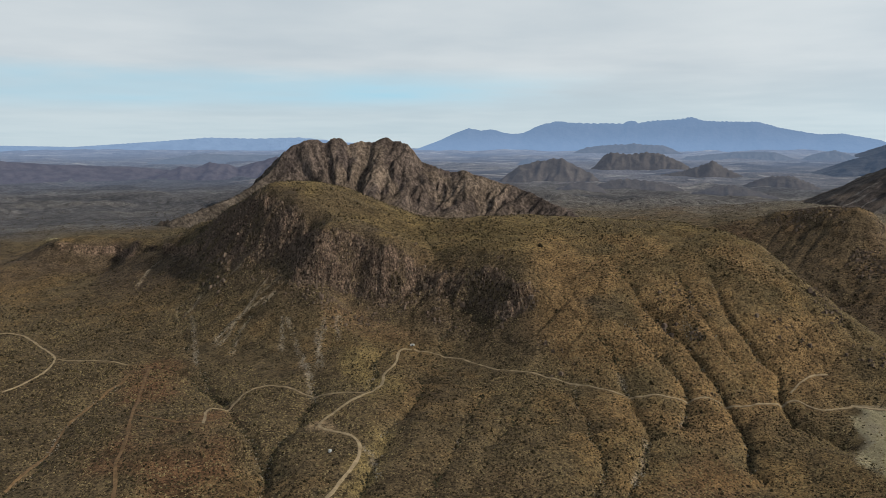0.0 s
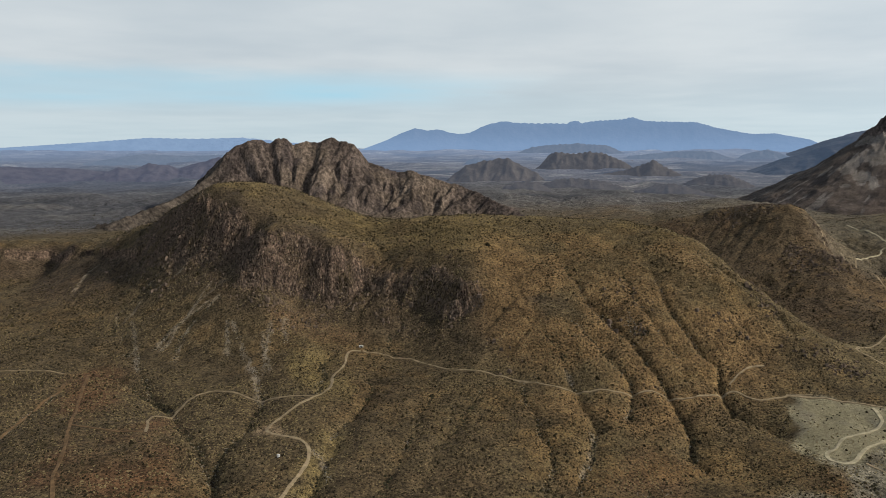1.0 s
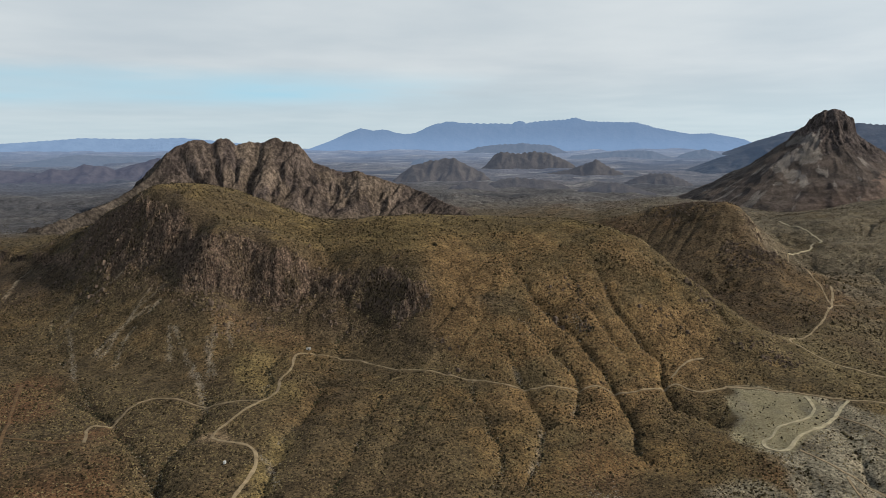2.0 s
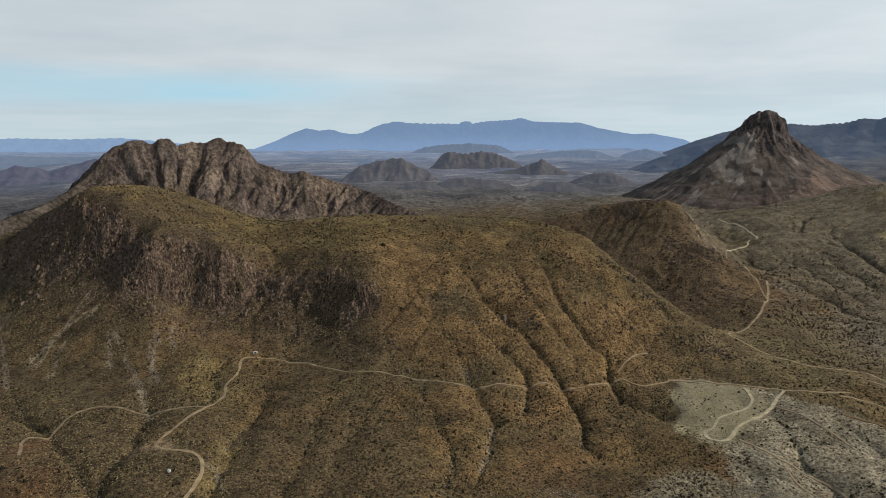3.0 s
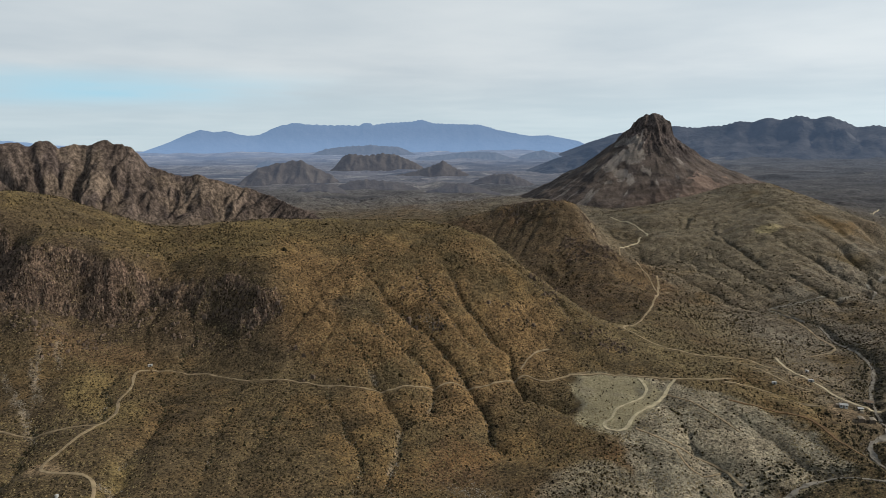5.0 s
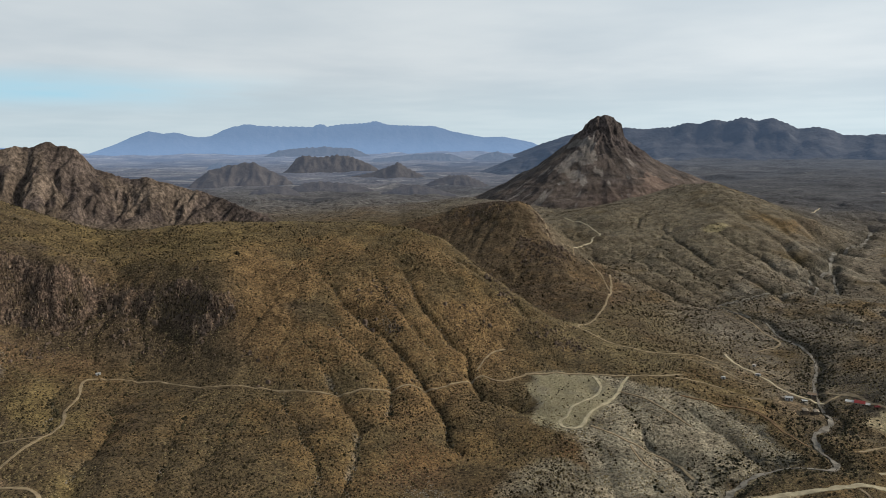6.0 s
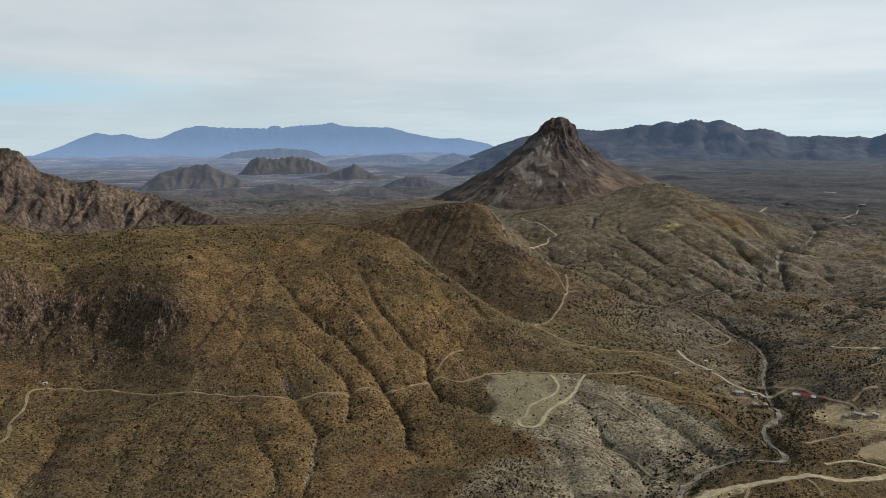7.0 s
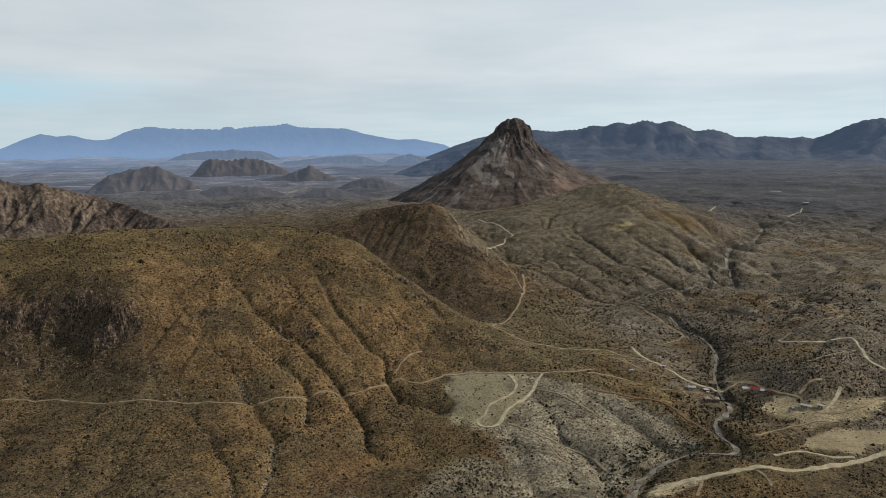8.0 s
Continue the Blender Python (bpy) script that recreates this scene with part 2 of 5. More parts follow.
TRACKS_EAST = [
    (2.9, [(532, 680), (513, 651), (459, 590), (375, 534), (383, 506), (389, 485), (403, 465), (422, 451), (443, 449), (445, 428), (451, 419)]),  # valley road
    (3.4, [(485, 452), (471, 434), (460, 415), (461, 403), (459, 384), (452, 359), (455, 347), (466, 338)]),  # ranch road
    (2.6, [(427, 437), (427, 420), (431, 409), (435, 387), (442, 375)]),  # ranch lane
    (2.4, [(386, 407), (403, 392), (416, 374), (427, 355)]),  # straw lane
    (2.8, [(606, 581), (603, 553), (584, 513), (573, 482), (560, 454), (540, 449), (523, 453)]),  # bank road
    (2.8, [(466, 338), (488, 340), (489, 325), (481, 309), (486, 290), (476, 267)]),  # yard road
]
TRACKS_FAR = [
    (2.8, [(489, 325), (484, 342), (479, 354)]),  # creek road
    (2.6, [(476, 267), (493, 256), (509, 252), (532, 257), (544, 256)]),  # yard lane
    (2.4, [(413, 274), (441, 270), (463, 262), (478, 252)]),  # lower lane
    (5.4, [(306, 269), (323, 267), (342, 260), (359, 252), (377, 246), (391, 230), (409, 224), (431, 218), (449, 214), (467, 210)]),  # wash road
    (3.0, [(398, 250), (416, 243), (422, 230), (437, 219)]),  # pad lane
    (2.2, [(372, 243), (369, 233), (360, 226)]),  # wash spur
    (2.4, [(342, 260), (322, 248)]),  # wash spur
    (2.2, [(731, 410), (716, 385), (667, 364), (631, 371), (618, 380), (596, 369), (584, 370)]),  # rise loop
]
TRACKS_OUTER = [
    (3.0, [(584, 370), (591, 347), (613, 339), (632, 329), (609, 309), (587, 292), (584, 277)]),  # rise road
    (1.9, [(535, 313), (573, 317), (608, 313)]),  # rise spur
    (2.6, [(488, 290), (503, 293), (515, 288)]),  # hollow road
    (3.0, [(516, 275), (499, 269), (481, 266)]),  # hill road
    (3.0, [(684, 1003), (680, 963), (670, 906), (663, 867), (641, 867), (620, 834), (575, 820)]),  # saddle road
    (2.4, [(536, 842), (529, 819), (520, 797)]),  # saddle path
    (2.2, [(575, 820), (529, 723), (519, 675), (508, 645), (526, 646)]),  # gully road
    (3.0, [(1272, 984), (1331, 1020), (1380, 1049)]),  # far trail
    (3.4, [(1392, 902), (1375, 870), (1484, 908), (1551, 946)]),  # far trail
]
TRACKS_LAST = [
    (3.0, [(1681, 1088), (1733, 1134), (1836, 1172)]),  # far trail
]
TRACKS = TRACKS_NEAR + TRACKS_WEST + TRACKS_MIDDLE + TRACKS_EAST + TRACKS_FAR + TRACKS_OUTER + TRACKS_LAST
WASHES_NEAR = [
    (4.5, [(1359, 827), (1259, 840), (1068, 727), (988, 707), (880, 647), (858, 628), (821, 616)]),  # upper wash
    (3.4, [(858, 628), (828, 601), (792, 568)]),  # forked wash
    (3.2, [(792, 610), (777, 578), (720, 572), (661, 574), (606, 581)]),  # side wash
    (3.0, [(601, 576), (598, 542), (600, 504), (579, 474), (568, 442), (564, 423), (520, 387), (491, 368), (469, 348), (454, 329)]),  # middle wash
    (4.4, [(454, 329), (446, 313), (428, 309), (411, 306), (400, 294), (395, 278), (388, 269), (377, 271), (362, 288), (340, 291), (318, 286), (292, 271)]),  # lower wash
]
WASHES = WASHES_NEAR
BADLANDS = [(289, 468), (336, 443), (351, 422), (376, 383), (393, 348), (387, 307), (374, 286), (355, 294), (327, 292), (296, 276), (279, 269), (242, 289), (241, 319), (262, 354), (262, 380), (259, 407), (270, 438)]
TUFF = [(287, 468), (335, 442), (333, 410), (279, 376), (264, 382), (260, 404), (266, 430)]
GRADED_PAD = [(432, 251), (453, 248), (477, 238), (492, 226), (471, 215), (458, 225), (444, 220), (429, 234), (422, 242)]
YARD = [(476, 308), (492, 290), (492, 277), (511, 267), (543, 255), (503, 244), (478, 252), (450, 255), (460, 267), (454, 283), (454, 296)]
STRAW_BANK = [(385, 403), (411, 394), (423, 375), (429, 354), (417, 345), (405, 365), (387, 383)]
SAND_LOBE = [(302, 265), (316, 273), (328, 266), (339, 260), (331, 256), (314, 258)]
GRAVEL_FAN = [(356, 288), (338, 290), (318, 284), (298, 275), (302, 271), (325, 281), (344, 284), (365, 280)]
GREY_FLAT = [(206, 356), (234, 352), (249, 331), (253, 303), (246, 289), (184, 331)]
RED_FLAT = [(-262, 601), (-211, 559), (-149, 459), (-102, 369), (-91, 338), (-176, 338), (-207, 391), (-227, 461), (-249, 547)]
EAST_FACE = [(100, 695), (185, 722), (280, 669), (298, 591), (319, 536), (282, 481), (165, 417), (104, 468), (90, 557)]
RED_BENCH = [(-112, 635), (-76, 643), (-33, 612), (-22, 592), (-41, 589), (-82, 601), (-109, 616)]
STRAW = [(-91, 598), (-60, 583), (-43, 550), (-24, 489), (-30, 421), (-38, 391), (-36, 339), (-54, 337), (-48, 389), (-38, 437), (-59, 487)]
PADS = [(9.0, [(438, 346), (438, 338), (436, 325)]), (8.0, [(-79, 421), (-74, 418)])]
PALE_RILLS = [
    [(-159, 685), (-181, 658), (-198, 623)],
    [(-175, 682), (-191, 637), (-196, 593)],
    [(-123, 572), (-112, 548), (-101, 513), (-93, 478)],
    [(-112, 602), (-104, 569), (-95, 535)],
    [(-242, 661), (-218, 598), (-202, 557)],
    [(-208, 720), (-247, 710), (-249, 664)],
    [(-94, 624), (-90, 589)],
    [(-146, 624), (-136, 574)],
    [(-48, 396), (-41, 390), (-36, 364)],
]
PALE_RILLS += [
    [(-169, 658), (-188, 645), (-199, 632), (-202, 601)],
    [(-162, 661), (-179, 637), (-184, 617), (-181, 582)],
    [(-232, 742), (-257, 726), (-266, 692), (-251, 639)],
    [(-332, 842), (-349, 824), (-346, 784)],
    [(-141, 621), (-129, 589), (-111, 547), (-100, 518)],
    [(-106, 616), (-104, 578), (-100, 535)],
    [(133, 508), (133, 497), (133, 487)],
    [(133, 431), (122, 400), (112, 381)],
    [(170, 468), (161, 452)],
]
ROCKY_CREST = [(-485, 1239, 37), (-459, 1311, 48), (-427, 1383, 62), (-394, 1447, 80), (-373, 1484, 103), (-355, 1513, 127), (-346, 1528, 145), (-326, 1552, 165), (-305, 1560, 179), (-279, 1571, 180), (-263, 1577, 171), (-244, 1581, 184), (-225, 1584, 179), (-213, 1586, 168), (-188, 1589, 175), (-169, 1591, 175), (-157, 1591, 173), (-141, 1588, 183), (-126, 1585, 185), (-116, 1584, 175), (-99, 1581, 176), (-78, 1577, 171), (-61, 1570, 153), (-43, 1565, 131), (-11, 1558, 122), (20, 1553, 109), (50, 1543, 113), (69, 1538, 104), (105, 1531, 91), (142, 1523, 81), (207, 1465, 59), (268, 1405, 30)]
BUTTE_TOP = (1085, 1435, 245)
BLUE_RANGE = [(-356, 4747, 68), (-167, 4757, 117), (-36, 4760, 166), (80, 4759, 219), (169, 4757, 251), (255, 4753, 236), (315, 4750, 245), (454, 4738, 213), (537, 4730, 222), (645, 4716, 275), (763, 4698, 298), (838, 4686, 287), (991, 4656, 282), (1169, 4614, 282), (1192, 4608, 297), (1237, 4596, 297), (1250, 4593, 283), (1328, 4571, 297), (1487, 4522, 304), (1556, 4498, 319), (1647, 4466, 294), (1830, 4394, 287), (1921, 4355, 286), (2034, 4303, 249), (2214, 4214, 210), (2326, 4153, 214), (2488, 4058, 178)]
PALE_MESA = [(-2686, 4002, 141), (-2550, 4090, 141), (-2224, 4276, 132), (-1792, 4475, 165), (-1505, 4579, 190), (-1236, 4659, 183), (-953, 4725, 191), (-697, 4769, 165), (-322, 4809, 120)]
LOW_MESA = [(817, 4273, 115), (863, 4264, 133), (954, 4244, 145), (1021, 4229, 151), (1091, 4211, 151), (1125, 4202, 160), (1183, 4186, 150), (1292, 4154, 146), (1337, 4139, 125), (1368, 4129, 108)]
WEST_MESA = [(-1320, 3349, 85), (-1249, 3376, 97), (-1152, 3411, 113), (-952, 3472, 101), (-741, 3523, 108), (-523, 3562, 85)]
WEST_HILLS = [(-955, 2418, 65), (-903, 2438, 89), (-861, 2453, 81), (-816, 2469, 100), (-753, 2489, 92), (-726, 2497, 81), (-679, 2510, 95), (-593, 2531, 120), (-536, 2544, 92)]
WEST_RIDGE = [(-1508, 2240, 116), (-1432, 2289, 111), (-1351, 2338, 100), (-1235, 2401, 92), (-1109, 2462, 86), (-974, 2518, 72)]
BACK_RANGE = [(2043, 3897, 23), (2228, 3794, 109), (2348, 3721, 164), (2465, 3645, 208), (2579, 3565, 241), (2757, 3429, 267), (2862, 3342, 252), (2951, 3264, 264), (3012, 3207, 291), (3072, 3150, 283), (3130, 3092, 309), (3169, 3052, 298), (3231, 2987, 313), (3285, 2927, 292), (3337, 2868, 311), (3389, 2807, 277), (3419, 2770, 251), (3467, 2710, 259), (3522, 2637, 242), (3550, 2600, 216), (3619, 2503, 209), (3635, 2479, 218), (3714, 2359, 201), (3744, 2312, 209), (3773, 2264, 197), (3806, 2207, 226), (3851, 2129, 270), (3887, 2062, 304), (3931, 1976, 302), (4008, 1816, 283), (4083, 1641, 218), (4146, 1472, 149)]
BASIN_HILL_A = [(212, 2371, 61), (253, 2367, 93), (308, 2360, 109), (357, 2353, 118), (389, 2348, 119), (428, 2341, 101), (484, 2330, 73)]
BASIN_HILL_B = [(628, 2913, 75), (644, 2910, 99), (666, 2905, 121), (694, 2898, 132), (746, 2885, 122), (809, 2868, 130), (862, 2853, 128), (915, 2836, 109), (967, 2819, 80)]
BASIN_HILL_C = [(740, 2493, 51), (777, 2481, 60), (843, 2459, 75), (891, 2443, 93), (925, 2430, 112), (947, 2421, 96), (984, 2407, 75), (1021, 2391, 54)]
BASIN_HILL_D = [(322, 1974, 48), (357, 1968, 62), (379, 1964, 66), (405, 1958, 66), (436, 1952, 55)]
BASIN_HILL_E = [(883, 2069, 48), (916, 2055, 67), (948, 2040, 77), (997, 2017, 79), (1028, 2001, 66), (1063, 1983, 44)]
BASIN_HILL_F = [(1235, 3594, 94), (1345, 3554, 107), (1438, 3517, 118), (1566, 3462, 123), (1618, 3438, 116), (1679, 3409, 92)]
BASIN_HILL_G = [(1762, 3423, 102), (1816, 3395, 120), (1862, 3370, 132), (1899, 3349, 117), (1936, 3328, 101)]
BASIN_HILL_H = [(364, 3230, 86), (390, 3227, 97), (416, 3223, 96), (449, 3219, 82)]
BASIN_HILL_I = [(668, 1885, 41), (705, 1872, 52), (756, 1852, 65), (785, 1840, 58), (856, 1807, 36)]
BASIN_HILL_J = [(447, 2052, 51), (485, 2043, 64), (522, 2034, 71), (582, 2018, 65), (634, 2002, 57), (672, 1990, 45)]
EAST_RISE = [(1372, 2668, 50), (1477, 2611, 99), (1560, 2562, 134), (1661, 2498, 168), (1758, 2431, 187)]
# ---- land form: base basin, fitted points of the hills, gullies ----
def fade(a, b, v):
    k = np.clip((v - a) / (b - a), 0.0, 1.0)
    return k * k * (3 - 2 * k)


def lattice(ix, iy, seed):
    n = (ix * 374761393 + iy * 668265263 + seed * 1442695041) & 0xFFFFFFFF
    n = ((n ^ (n >> 13)) * 1274126177) & 0xFFFFFFFF
    n = (n ^ (n >> 16)) & 0xFFFF
    return n / 65535.0


def value_noise(x, y, seed=0):
    """Smooth noise from 0 to 1 with a cell of one unit."""
    x0, y0 = np.floor(x), np.floor(y)
    fx, fy = x - x0, y - y0
    fx, fy = fx * fx * fx * (fx * (fx * 6 - 15) + 10), fy * fy * fy * (fy * (fy * 6 - 15) + 10)
    ix, iy = x0.astype(np.int64), y0.astype(np.int64)
    a, b = lattice(ix, iy, seed), lattice(ix + 1, iy, seed)
    c, d = lattice(ix, iy + 1, seed), lattice(ix + 1, iy + 1, seed)
    return (a + (b - a) * fx) * (1 - fy) + (c + (d - c) * fx) * fy


def fbm(x, y, size, octaves=4, seed=0, gain=0.5):
    """Layered noise round 0, about -1 to 1."""
    total, amp, norm = 0.0, 1.0, 0.0
    for o in range(octaves):
        ca, sa = math.cos(0.7 * o + seed), math.sin(0.7 * o + seed)
        total = total + amp * (value_noise((x * ca - y * sa) / size + 31.7 * o, (x * sa + y * ca) / size + 17.3 * o, seed + o) * 2 - 1)
        norm, amp, size = norm + amp, amp * gain, size / 2.03
    return total / norm * 1.6


def ridged(x, y, size, octaves=4, seed=0):
    """Noise with sharp crests, 0 to 1."""
    total, amp, norm = 0.0, 1.0, 0.0
    for o in range(octaves):
        ca, sa = math.cos(0.9 * o + seed), math.sin(0.9 * o + seed)
        v = value_noise((x * ca - y * sa) / size + 13.1 * o, (x * sa + y * ca) / size + 7.9 * o, seed + o) * 2 - 1
        total = total + amp * (1 - np.abs(v)) ** 2
        norm, amp, size = norm + amp, amp * 0.5, size / 2.1
    return total / norm


def line_distance(x, y, line):
    """Distance to a polyline in plan, and how far along it (0 to 1) the nearest point lies."""
    pts = np.array(line, float)[:, :2]
    seg = np.hypot(*(pts[1:] - pts[:-1]).T)
    ends = np.concatenate([[0], np.cumsum(seg)]) / seg.sum()
    best, along = np.full(x.shape, 1e9), np.zeros(x.shape)
    for i in range(len(pts) - 1):
        (ax, ay), (bx, by) = pts[i], pts[i + 1]
        dx, dy = bx - ax, by - ay
        k = np.clip(((x - ax) * dx + (y - ay) * dy) / (dx * dx + dy * dy + 1e-9), 0, 1)
        d = np.hypot(x - ax - k * dx, y - ay - k * dy)
        near = d < best
        best, along = np.where(near, d, best), np.where(near, ends[i] + k * (ends[i + 1] - ends[i]), along)
    return best, along


def within(x, y, ring, soft):
    """1 inside a ring in plan, 0 outside, with an edge that many metres wide."""
    inside = np.zeros(x.shape, bool)
    for (ax, ay), (bx, by) in zip(ring, ring[1:] + ring[:1]):
        if ay != by:
            inside ^= ((ay > y) != (by > y)) & (x < (bx - ax) * (y - ay) / (by - ay) + ax)
    d, _ = line_distance(x, y, ring + ring[:1])
    return fade(-soft, soft, np.where(inside, d, -d))


def basin(x, y):
    """The desert basin: flat round the camera, raised with distance so the horizon fits its view."""
    r = np.hypot(x, y)
    k = [0, 350, 700, 1200, 1800, 2500, 3500, 4300, 4900]
    return np.interp(r, k, [-4, -3, 0, 18, 28, 42, 66, 92, 115])


SOFT = 10.0
spots = np.array([p for group in FITTED_POINTS for p in group], float)
gaps = np.sqrt(((spots[:, None, :2] - spots[None, :, :2]) ** 2).sum(-1) + SOFT ** 2)
weights = np.linalg.solve(gaps - 0.05 * np.eye(len(spots)), spots[:, 2] - basin(spots[:, 0], spots[:, 1]))


def land(x, y):
    """Broad height of the ground, with no gullies or roughness."""
    x, y = np.asarray(x, float), np.asarray(y, float)
    out = np.zeros(x.shape)
    for (px, py, _), w in zip(spots, weights):
        out += w * np.sqrt((x - px) ** 2 + (y - py) ** 2 + SOFT ** 2)
    r = np.hypot(x, y)
    keep = (1 - fade(1450, 1950, r)) * fade(-150, 120, y) * fade(-1300, -750, x)
    return basin(x, y) + out * keep


def relief(x, y, steep, base):
    """Gullies, washes, crags and roughness to be added to the broad height."""
    out = np.zeros(x.shape)
    wob = fbm(x, y, 22, 3, 5) * 5
    wob2 = fbm(x, y, 26, 3, 9) * 5
    for depth, width, line in GULLIES:
        pts = np.array(line)
        box = (x > pts[:, 0].min() - 60) & (x < pts[:, 0].max() + 60) & (y > pts[:, 1].min() - 60) & (y < pts[:, 1].max() + 60)
        d, s = line_distance(x[box] + 0.6 * wob[box], y[box] + 0.6 * wob2[box], line)
        grow = 0.4 + 0.6 * fade(0, 0.3, s)
        out[box] -= depth * grow * (0.7 * np.exp(-(d / (2.3 * width)) ** 2) + 0.45 * np.clip(1 - d / (0.7 * width), 0, 1))
    for width, line in WASHES:
        d, s = line_distance(x + 0.6 * wob, y + 0.6 * wob2, line)
        out -= 2.4 * (1 - fade(width * 0.5, width * 2.2, d))
    r = np.hypot(x, y)
    cliff = fade(0.78, 1.25, steep)
    slope = fade(0.12, 0.45, steep)
    # buttresses and clefts of the cliff bands
    band = 1 - 0.85 * fade(110, 170, x)
    out += cliff * band * ((ridged(x, y, 17, 4, 11) - 0.45) * 9 + fbm(x, y, 6, 3, 14) * 2.0)
    cliff = cliff * band
    # the low mesas end in a rim of hard rock
    pts = np.array(MESA_RIM)
    box = (x > pts[:, 0].min() - 60) & (x < pts[:, 0].max() + 60) & (y > pts[:, 1].min() - 60) & (y < pts[:, 1].max() + 60)
    d, s = line_distance(x[box] + 0.5 * wob[box], y[box] + 0.5 * wob2[box], MESA_RIM)
    north = y[box] + 0.5 * wob2[box] > np.interp(x[box] + 0.5 * wob[box], pts[:, 0], pts[:, 1])
    f = np.where(north, d, -d)
    ends = fade(0.0, 0.06, s) * (1 - fade(0.94, 1.0, s))
    out[box] += ends * (np.where(f > -1.5, 3.2, 0) * np.exp(-(f / 45) ** 2) - 2.0 * fade(-14, -1.5, f) * (f < -1.5))
    cliff[box] = np.maximum(cliff[box], 0.8 * ends * fade(-7, -3, f) * (1 - fade(1, 3, f)))
    # hummocks and small rises all over
    out += (fbm(x, y, 13, 3, 77) * 0.5 + fbm(x, y, 38, 3, 78) * 0.6) * (1 - fade(1300, 1700, r))
    # rills on the slopes, low swells on the flats
    out += (0.3 + slope) * (ridged(x, y, 60, 4, 21) - 0.5) * -3.0
    out += fbm(x, y, 110, 4, 3) * 2.5 * (1 - slope * 0.5)
    roll = fade(560, 700, x) + fade(1100, 1400, r)
    apron = fade(-30, 60, (y - 586) - 0.39 * (x - 606)) * (1 - fade(1500, 1700, r))
    out += np.clip(roll, 0, 1) * (1 - fade(1900, 2300, r)) * (1 - 0.7 * apron) * ((ridged(x, y, 150, 4, 25) - 0.5) * -15 + (ridged(x, y, 55, 4, 28) - 0.5) * -9)
    out += fade(1500, 2200, r) * fbm(x, y, 420, 4, 6) * 5
    return out, cliff


def drain(z, step, rounds, power, deepest):
    """Rain wears a square grid of heights: water runs downhill, gathers, and cuts its channels. Returns heights and the drained area."""
    ny, nx = z.shape
    start = z.ravel().copy()
    h = start.copy()
    n = nx * ny
    around = [(-nx, 1.0), (nx, 1.0), (-1, 1.0), (1, 1.0), (-nx - 1, 1.414), (-nx + 1, 1.414), (nx - 1, 1.414), (nx + 1, 1.414)]
    border = np.zeros((ny, nx), bool)
    border[0], border[-1], border[:, 0], border[:, -1] = True, True, True, True
    border = border.ravel()
    area = None
    for _ in range(rounds):
        # fill small hollows, so that the water runs on
        fl = h.copy()
        inner = np.flatnonzero(~border)
        todo = inner
        for _ in range(160):
            low = fl[todo + around[0][0]]
            for o, _far in around[1:]:
                low = np.minimum(low, fl[todo + o])
            pit = low >= fl[todo]
            if not pit.any():
                break
            fl[todo[pit]] = low[pit] + 1e-3
            hot = todo[pit]
            todo = np.unique(np.concatenate([hot] + [hot + o for o, _far in around]))
            todo = todo[~border[todo]]
        # steepest way down
        best, to = np.zeros(n), np.arange(n)
        for o, far in around:
            s = (fl[inner] - fl[inner + o]) / far
            better = s > best[inner]
            best[inner[better]], to[inner[better]] = s[better], inner[better] + o
        order = np.argsort(fl, kind="stable")
        to_l, gathered = to.tolist(), [step * step] * n
        for i in order[::-1].tolist():
            if to_l[i] != i:
                gathered[to_l[i]] += gathered[i]
        area = np.array(gathered)
        cut = (power * np.sqrt(area / 2000.0)).tolist()
        hl, floor_l = h.tolist(), (start - deepest).tolist()
        for i in order.tolist():
            j = to_l[i]
            if j != i and hl[j] < hl[i]:
                v = (hl[i] + cut[i] * hl[j]) / (1 + cut[i])
                hl[i] = v if v > floor_l[i] else floor_l[i]
        h = np.array(hl)
    return h.reshape(ny, nx), area.reshape(ny, nx)


def sample(gx, gy, grid, x, y):
    """Read a grid of values at places between its lines."""
    i = np.clip(np.searchsorted(gx, x) - 1, 0, len(gx) - 2)
    j = np.clip(np.searchsorted(gy, y) - 1, 0, len(gy) - 2)
    u = np.clip((x - gx[i]) / (gx[i + 1] - gx[i]), 0, 1)
    v = np.clip((y - gy[j]) / (gy[j + 1] - gy[j]), 0, 1)
    return (grid[j, i] * (1 - u) + grid[j, i + 1] * u) * (1 - v) + (grid[j + 1, i] * (1 - u) + grid[j + 1, i + 1] * u) * v


# ---- materials ----
def material(name, build):
    m = bpy.data.materials.new(name)
    m.use_nodes = True
    nt = m.node_tree
    nt.nodes.clear()
    out = nt.nodes.new("ShaderNodeOutputMaterial")
    bsdf = nt.nodes.new("ShaderNodeBsdfPrincipled")
    nt.links.new(bsdf.outputs[0], out.inputs[0])
    bsdf.inputs["Roughness"].default_value = 0.95
    bsdf.inputs["Specular IOR Level"].default_value = 0.15
    build(nt, bsdf)
    return m


def mix_node(nt, kind, fac, a, b):
    n = nt.nodes.new("ShaderNodeMix")
    n.data_type, n.blend_type = "RGBA", kind
    for i, v in ((0, fac), (6, a), (7, b)):
        if isinstance(v, tuple):
            n.inputs[i].default_value = (*v[:3], 1)
        elif isinstance(v, float):
            n.inputs[i].default_value = v
        else:
            nt.links.new(v, n.inputs[i])
    return n.outputs[2]


